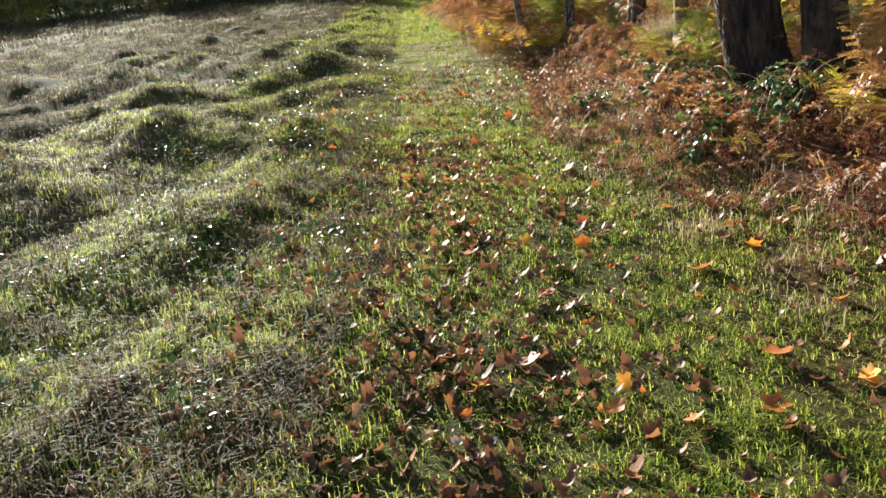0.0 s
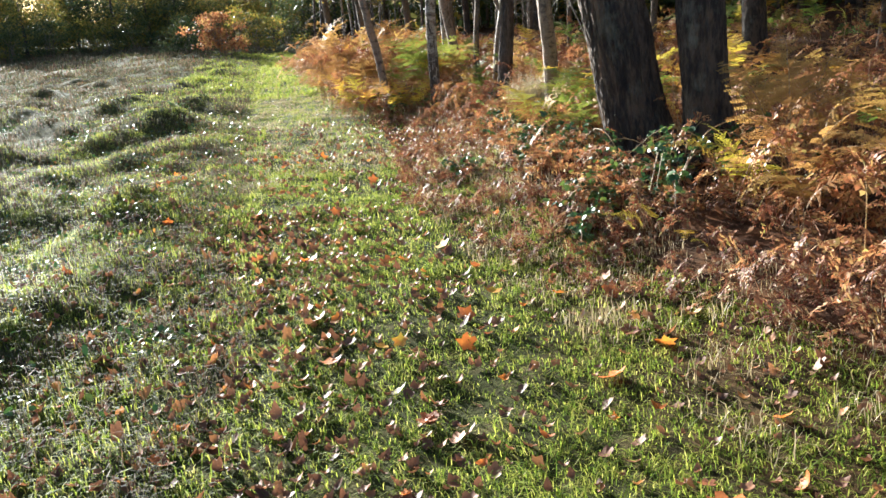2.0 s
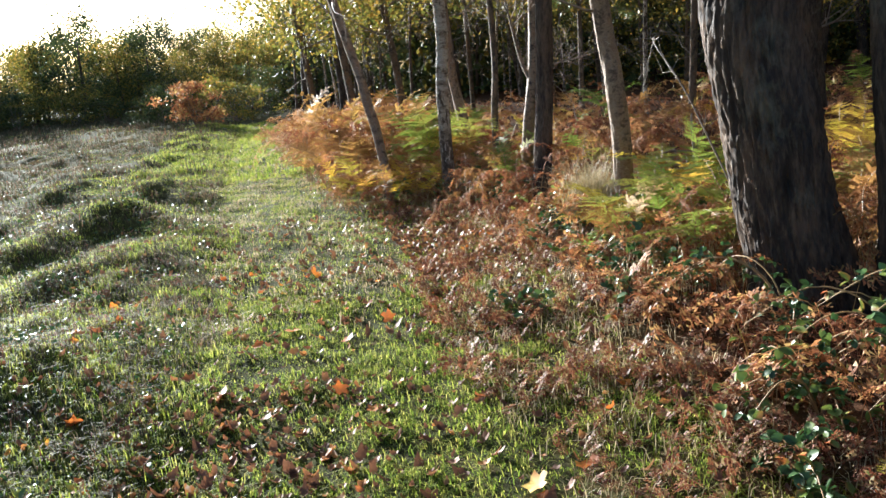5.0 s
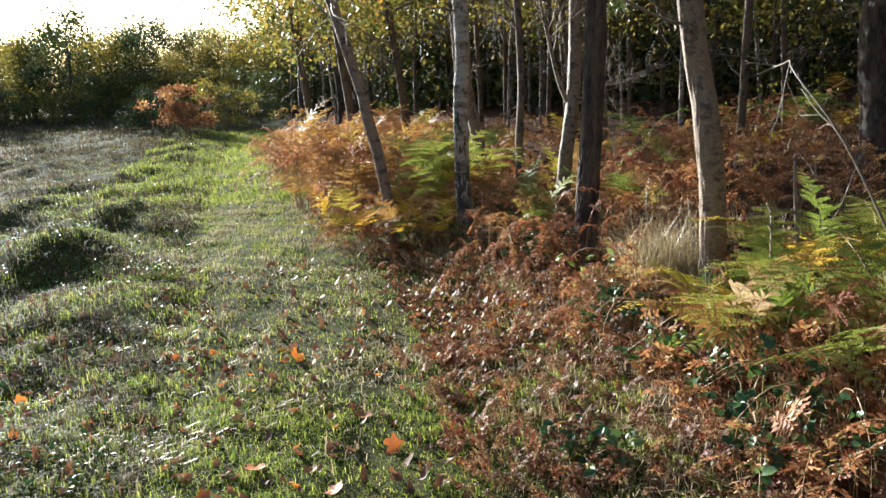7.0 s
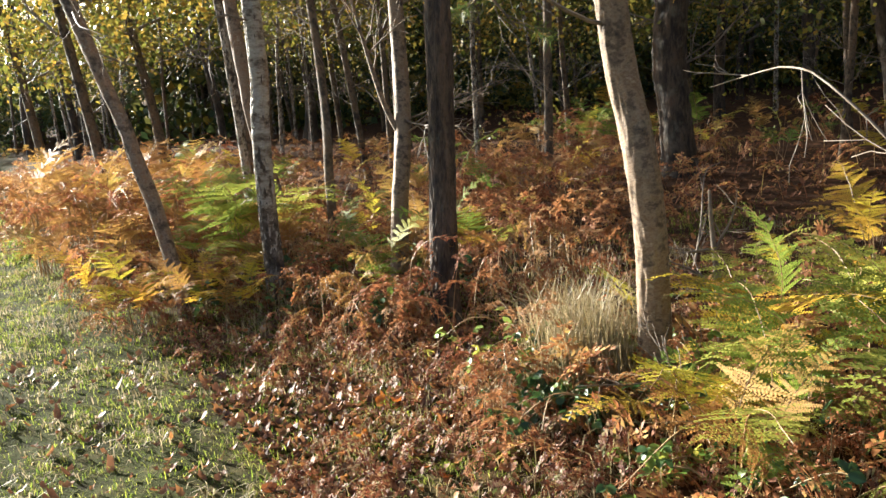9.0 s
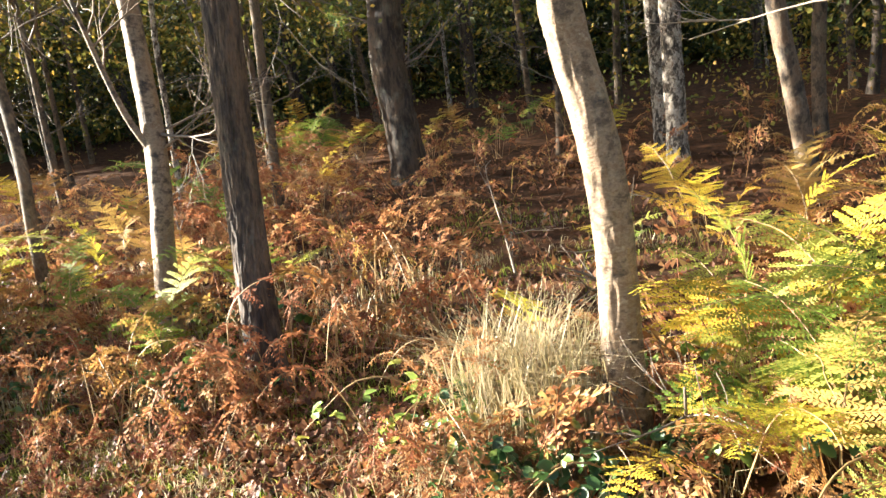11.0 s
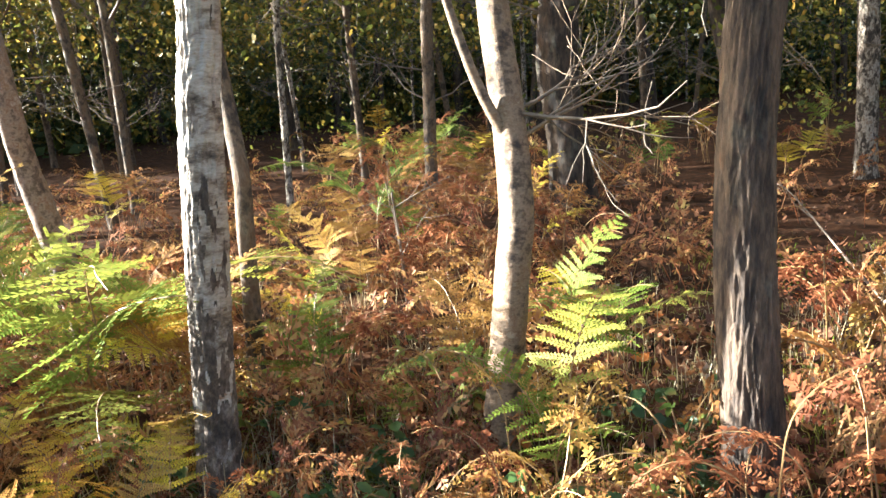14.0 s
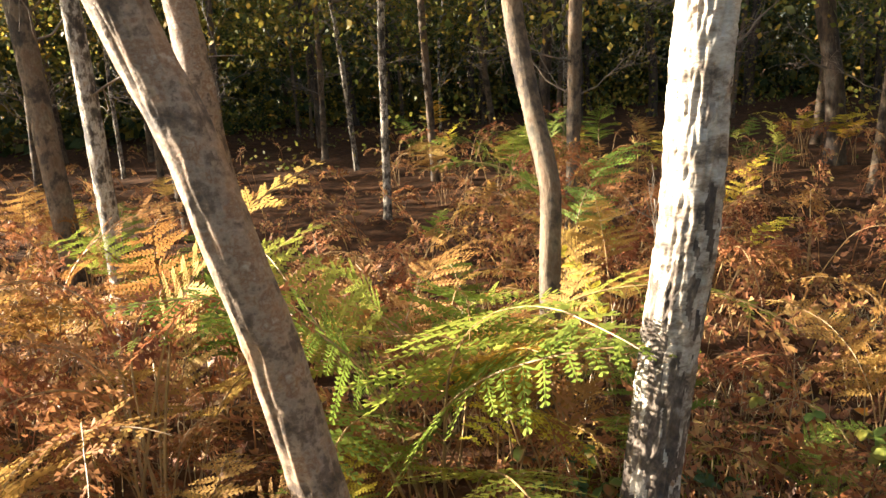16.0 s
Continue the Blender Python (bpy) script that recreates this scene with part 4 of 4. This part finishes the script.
grass = new("grass", np_mesh("grass", *joined([blades(lift(turf), 0.027, 0.002, 1.2, rng), blades(lift(long_p), 0.043, 0.0021, 1.35, rng), blades(lift(far_p), 0.1, 0.005, 1.1, rng)]), M_GRASS))
tagged(grass, "short dewy green grass on the ride", "grass", "", "stuff")
tall = np.concatenate([keep(clumped(13000, 0.3, 2.4, 2.0, 12.5, rng, 0.07, 22), lambda x, y: (x > edge_x(y) - 0.5) & (x < edge_x(y) + 0.5)),
                       clumped(4500, 2.2, 2.6, 8.45, 8.95, rng, 0.06, 90), clumped(500, 2.6, 6.5, 8.9, 10.6, rng, 0.1, 50), clumped(1500, 2.0, 5.5, 10.4, 12, rng, 0.1, 50)])
long_grass = new("dry_grass", np_mesh("dry_grass", *blades(lift(tall), 0.085, 0.0019, 0.95, rng), M_STRAW))
path_straw = new("path_grass", np_mesh("path_grass", *blades(lift(keep(clumped(16000, -0.9, 1.2, 8, 32, rng, 0.1, 30), ride)), 0.055, 0.0032, 1.3, rng), M_STRAW))
tagged(path_straw, "trodden pale grass along the ride", "grass", "", "stuff")
tagged(long_grass, "longer straw-coloured grass at the wood's edge", "grass", "", "stuff")
tuft = new("grass_tuft", np_mesh("grass_tuft", *blades(lift(np.concatenate([clumped(1500, 2.36, 2.66, 8.5, 8.85, rng, 0.07, 250)])), 0.46, 0.002, 0.5, rng), M_STRAW))
tagged(tuft, "tall tuft of bleached dry grass beside a birch", "grass", "", "stuff")
heath_p = keep(clumped(52000, -4.5, -0.1, 2.0, 12, rng, 0.06, 26), lambda x, y: x < -0.35 + 0.15 * np.sin(y * 1.7))
heath_p = np.concatenate([heath_p, clumped(22000, -9, -4.3, 4, 12.5, rng, 0.09, 26), keep(clumped(9000, -2.5, -0.3, 0.8, 3, rng, 0.06, 26), lambda x, y: x < -0.5)])
heath_m = keep(clumped(52000, -12, 0, 12, 30, rng, 0.1, 26), lambda x, y: x < -0.5)
heath_f = clumped(40000, -40, -1, 26, 52, rng, 0.3, 26)
heath = new("heath", np_mesh("heath", *joined([blades(lift(heath_p), 0.075, 0.0026, 0.8, rng), blades(lift(heath_m), 0.11, 0.005, 0.9, rng), blades(lift(heath_f), 0.2, 0.012, 0.9, rng)]), M_HEATH))
tagged(heath, "dull tussocks of heath and bleached grass", "heath", "", "stuff")
heath_g = np.concatenate([keep(clumped(36000, -4.5, -0.1, 1.5, 12, rng, 0.05, 30), lambda x, y: x < -0.2), clumped(24000, -12, -0.4, 12, 40, rng, 0.12, 30)])
heath_grass = new("heath_grass", np_mesh("heath_grass", *blades(lift(heath_g), 0.06, 0.0022, 0.7, rng), M_GRASS))
tagged(heath_grass, "dewy grass between the tussocks of the heath", "grass", "", "stuff")


def leaf_pattern(seed, lobes, long_, wide, curl):
    """A fallen leaf, cupped, with a wavy or lobed edge."""
    rand = np.random.default_rng(seed)
    n = 14
    th = np.linspace(0, 2 * math.pi, n, endpoint=False)
    r = 1 + lobes * np.cos(th * 5 + 0.3) + rand.normal(0, 0.06, n)
    x, y = long_ * r * np.cos(th), wide * r * np.sin(th)
    z = curl * (x * x / long_ + 0.7 * y * y / wide) + rand.normal(0, 0.1, n) * curl * long_ * 0.5
    v = np.concatenate([np.stack([x, y, z], 1), [[0, 0, 0]], [[-long_ * 1.05, 0.0012, 0], [-long_ * 1.6, 0.0, 0.006], [-long_ * 1.05, -0.0012, 0]]])
    f = [[k, (k + 1) % n, n] for k in range(n)] + [[n + 1, n + 2, n + 3]]
    return v, np.array(f)


LEAF = [leaf_pattern(1, 0.12, 0.036, 0.026, 0.5), leaf_pattern(2, 0.22, 0.042, 0.034, 0.35), leaf_pattern(3, 0.05, 0.032, 0.02, 0.9), leaf_pattern(4, 0.3, 0.05, 0.042, 0.3)]
leaf_meshes = [np_mesh("fallen_leaf", v, f, M_FALLEN, True) for v, f in LEAF]
for k in range(230):
    if k < 170:
        x, y = rng.uniform(-1.3, 2.0), rng.uniform(1.2, 9.5)
        if x > edge_x(y) + 0.1 or (x < -0.4 and rng.random() < 0.6):
            x = rng.uniform(0, 1.2)
    else:
        x, y = rng.uniform(1.6, 4.5), rng.uniform(8.8, 12)
    ob = new("fallen_leaf", leaf_meshes[int(rng.integers(0, 4))])
    ob.matrix_basis = pose(x, y, z_at(x, y) + 0.022, rng.normal(0, 22), rng.normal(0, 22), rng.uniform(0, 360)) @ Matrix.Scale(rng.uniform(0.55, 1.1), 4)
    tagged(ob, "curled orange-brown fallen leaf lying on grass", "leaf", "fallen leaves on the ride")
small = [(v * 0.75, f) for v, f in (leaf_pattern(5, 0.1, 0.03, 0.02, 0.8), leaf_pattern(6, 0.2, 0.034, 0.026, 0.5), leaf_pattern(7, 0.04, 0.026, 0.016, 1.1))]
lp = np.concatenate([keep(np.concatenate([np.stack([rng.uniform(-1.5, 2.2, 2400), rng.uniform(1.0, 12, 2400)], 1), np.stack([rng.normal(-0.1, 0.45, 1600), rng.uniform(1.2, 7, 1600)], 1)]), ride), np.stack([rng.uniform(1.5, 9, 6500), rng.uniform(3, 15, 6500)], 1), np.stack([rng.uniform(1.2, 4.5, 2600), rng.uniform(8.3, 12, 2600)], 1), np.stack([rng.uniform(1.2, 2.7, 1800), rng.uniform(8.8, 10.4, 1800)], 1)])
lp3 = lift(lp, -0.015)
v, f = scatter(small, lp3, rng.uniform(0.6, 1.3, len(lp3)), rng, 0.5)
litter = new("leaf_litter", np_mesh("leaf_litter", v, f, M_LITTER, True))
tagged(litter, "brown leaf litter strewn over turf and wood floor", "leaves", "", "stuff")

glade = np.concatenate([clumped(3200, 2.3, 6.5, 8.7, 11.3, rng, 0.16, 60), clumped(7000, 1.3, 3.2, 9.0, 12.2, rng, 0.1, 40)])
wood_grass = new("wood_grass", np_mesh("wood_grass", *blades(lift(glade), 0.055, 0.0022, 1.3, rng), M_GRASS))
tagged(wood_grass, "thin green grass in the leafy clearing", "grass", "", "stuff")
stems = np.concatenate([clumped(700, 1.7, 4.2, 10.2, 14, rng, 0.12, 12), clumped(700, 2.1, 3.4, 6.6, 8.6, rng, 0.12, 12)])
dry_stems = new("dry_stems", np_mesh("dry_stems", *blades(lift(stems), 0.24, 0.0022, 0.5, rng), M_STRAW))
tagged(dry_stems, "thin dry upright stems among the bracken", "grass", "", "stuff")

# ---- brambles ----
def leaflet(seed):
    rand = np.random.default_rng(seed)
    x = np.array([0, 0.25, 0.6, 0.85, 1.0]) * 0.05
    w = np.array([0.002, 0.016, 0.019, 0.011, 0.0])
    v = [(x[k], sg * w[k], 0.006 * abs(sg) * (k > 0) - 0.25 * x[k] * x[k] / 0.05) for k in range(5) for sg in (-1, 0, 1)]
    f = []
    for k in range(4):
        for c in (0, 1):
            a = k * 3 + c
            f += [[a, a + 1, a + 4], [a, a + 4, a + 3]]
    return np.array(v), np.array(f)


def bramble_leaf(seed, material):
    """Three leaflets on one stalk."""
    rand = np.random.default_rng(seed)
    v, f = leaflet(1)
    bits = []
    for turn, s in ((-1.15, 0.9), (0.0, 1.15), (1.15, 0.9)):
        e = np.array(Euler((rand.normal(0, 0.35), rand.normal(0.2, 0.25), turn)).to_matrix())
        bits.append((v @ e.T * s, f))
    return np_mesh("leaf", *joined(bits), material, True)


BRAMBLE_LEAF = [[bramble_leaf(s, m) for s in (1, 2, 3)] for m in (M_BRAMBLE_ONE, M_BRAMBLE_PALE)]


def bramble(x, y, size, pale, seed, label, canes=5, leaves=11):
    rand = np.random.default_rng(seed)
    plant = new("bramble")
    plant.location = (x, y, z_at(x, y) - 0.01)
    for k in range(canes):
        a = rand.uniform(0, 2 * math.pi)
        L = size * rand.uniform(0.6, 1.2)
        d = np.array([math.cos(a), math.sin(a), 0])
        pts = smooth_line([(0, 0, 0), d * L * 0.25 + np.array([0, 0, L * 0.5]), d * L * 0.65 + np.array([0, 0, L * 0.62]), d * L * 1.1 + np.array([0, 0, L * 0.3])], 0.05)
        cane = part("cane", np_mesh("cane", *tube(pts, np.linspace(0.005, 0.002, len(pts)), 5), M_STALK, True), plant)
        for j in range(leaves):
            p = pts[int(rand.integers(2, len(pts)))] + rand.normal(0, 0.035, 3)
            leaf = part("leaf", BRAMBLE_LEAF[pale][int(rand.integers(0, 3))], cane)
            leaf.matrix_basis = Matrix.LocRotScale(Vector(p), Euler((rand.normal(0, 0.5), rand.normal(0, 0.4), rand.uniform(0, 6.3))), Vector((1, 1, 1)) * rand.uniform(0.6, 1.05))
    return tagged(plant, label, "bramble", "brambles at the wood's edge")


for k, (x, y, size, m) in enumerate(((2.45, 5.45, 0.62, 0), (2.65, 5.75, 0.6, 0), (2.3, 5.15, 0.45, 0), (2.75, 5.3, 0.6, 0), (2.0, 5.4, 0.3, 0), (1.95, 6.9, 0.34, 0), (2.4, 6.1, 0.5, 0),
                                     (2.45, 7.55, 0.55, 0), (2.3, 8.25, 0.42, 0), (2.35, 8.75, 0.34, 0), (2.5, 9.05, 0.42, 1), (2.25, 8.55, 0.3, 0),
                                     (2.7, 8.75, 0.36, 1), (2.5, 10.5, 0.36, 0), (2.75, 10.4, 0.45, 0), (2.2, 11.3, 0.3, 0), (1.8, 12.0, 0.32, 0), (2.3, 11.95, 0.34, 0), (2.9, 11.35, 0.36, 1), (1.7, 5.1, 0.22, 0),
                                     (1.5, 7.4, 0.2, 0), (2.9, 8.0, 0.55, 1), (2.3, 7.0, 0.42, 0), (2.1, 7.9, 0.24, 1))):
    bramble(x, y, size, m, 200 + k, ("dark green glossy bramble at the wood's edge", "pale yellow-green bramble with fresh leaves")[m])
bl = np.concatenate([keep(clumped(4500, -4.5, -0.2, 2.5, 14, rng, 0.12, 30), lambda x, y: x < -0.45), clumped(4500, -9, -0.6, 14, 30, rng, 0.2, 30)])
bl3 = lift(bl, -0.05)
bl3[:, 2] += rng.uniform(-0.02, 0.05, len(bl3))
v, f = scatter([leaflet(1)], bl3, rng.uniform(0.35, 0.75, len(bl3)), rng, 0.5)
trail = new("heath_bramble", np_mesh("heath_bramble", v, f, M_BRAMBLE, True))
tagged(trail, "glossy creeping bramble leaves over the heath tussocks", "bramble", "", "stuff")

# fallen branches in the clearing
def stick(points, r, label):
    pts = smooth_line(points, 0.08)
    rand = np.random.default_rng(int(points[0][0] * 100))
    ob = new("fallen_branch", np_mesh("fallen_branch", *tube(pts, np.linspace(r, r * 0.3, len(pts)), 7), M_TWIG, True))
    for k in range(4):
        out = []
        i = int(rand.integers(2, len(pts) - 1))
        limb(rand, pts[i], pts[i] - pts[i - 1] + rand.normal(0, 0.06, 3), 0.35, r * 0.4, 1, out)
        part("twig", np_mesh("twig", *joined(out), M_TWIG, True), ob)
    return tagged(ob, label, "branch")


stick([(4.5, 9.9, z_at(4.5, 9.9) + 0.02), (4.9, 10.2, 0.42), (5.4, 10.6, 0.72), (5.8, 10.8, 0.75)], 0.009, "bare broken branch propped in the clearing")
stick([(2.75, 8.2, z_at(2.75, 8.2)), (2.5, 8.15, 0.4), (2.35, 8.1, 0.6)], 0.012, "crooked dead stick leaning out of bracken")
stick([(2.82, 6.8, z_at(2.82, 6.8) - 0.02), (2.62, 7.05, 0.85), (2.5, 7.25, 1.3), (2.45, 7.48, 1.55), (2.58, 7.7, 1.6), (2.70, 7.9, 1.59), (2.73, 8.16, 1.54)], 0.0075, "bare arching branch springing out of bracken")
stick([(3.9, 12.3, z_at(3.9, 12.3) - 0.02), (3.88, 12.3, 0.6), (3.86, 12.32, 0.95)], 0.012, "thin upright bare stem among bracken")
stick([(3.45, 8.75, z_at(3.45, 8.75) - 0.05), (3.44, 8.76, 0.5), (3.42, 8.78, 0.85), (3.42, 8.79, 1.0)], 0.026, "broken dead stem standing behind a birch")


def pine_bough(points, label):
    """A drooping bough with brushes of long needles."""
    pts = smooth_line(points, 0.08)
    rand = np.random.default_rng(91)
    bough = new("pine_bough", np_mesh("pine_bough", *tube(pts, np.linspace(0.016, 0.004, len(pts)), 6), M_TWIG, True))
    for k in range(9):
        i = int(rand.integers(len(pts) // 3, len(pts)))
        w = []
        limb(rand, pts[i], rand.normal(0, 1, 3) + np.array([0, 0, -0.3]), 0.3, 0.004, 0, w)
        sprig = part("sprig", np_mesh("sprig", *w[0], M_TWIG, True), bough)
        tip = w[0][0][-1]
        dirs = rand.normal(0, 1, (70, 3)) + (tip - pts[i]) / np.linalg.norm(tip - pts[i]) * 0.8
        dirs /= np.linalg.norm(dirs, axis=1)[:, None]
        base = tip - (tip - pts[i]) * rand.uniform(0, 0.35, (70, 1))
        side = np.cross(dirs, rand.normal(0, 1, (70, 3))) * 0.0016
        v = np.stack([base - side, base + side, base + dirs * 0.1], 1).reshape(-1, 3)
        part("needles", np_mesh("needles", v, np.arange(210).reshape(-1, 3), M_NEEDLE), sprig)
    return tagged(bough, label, "branch")


pine_bough([(2.64, 10.12, 2.35), (2.9, 10.18, 2.32), (3.2, 10.26, 2.1), (3.45, 10.36, 1.92)], "drooping pine bough with green and brown needles")
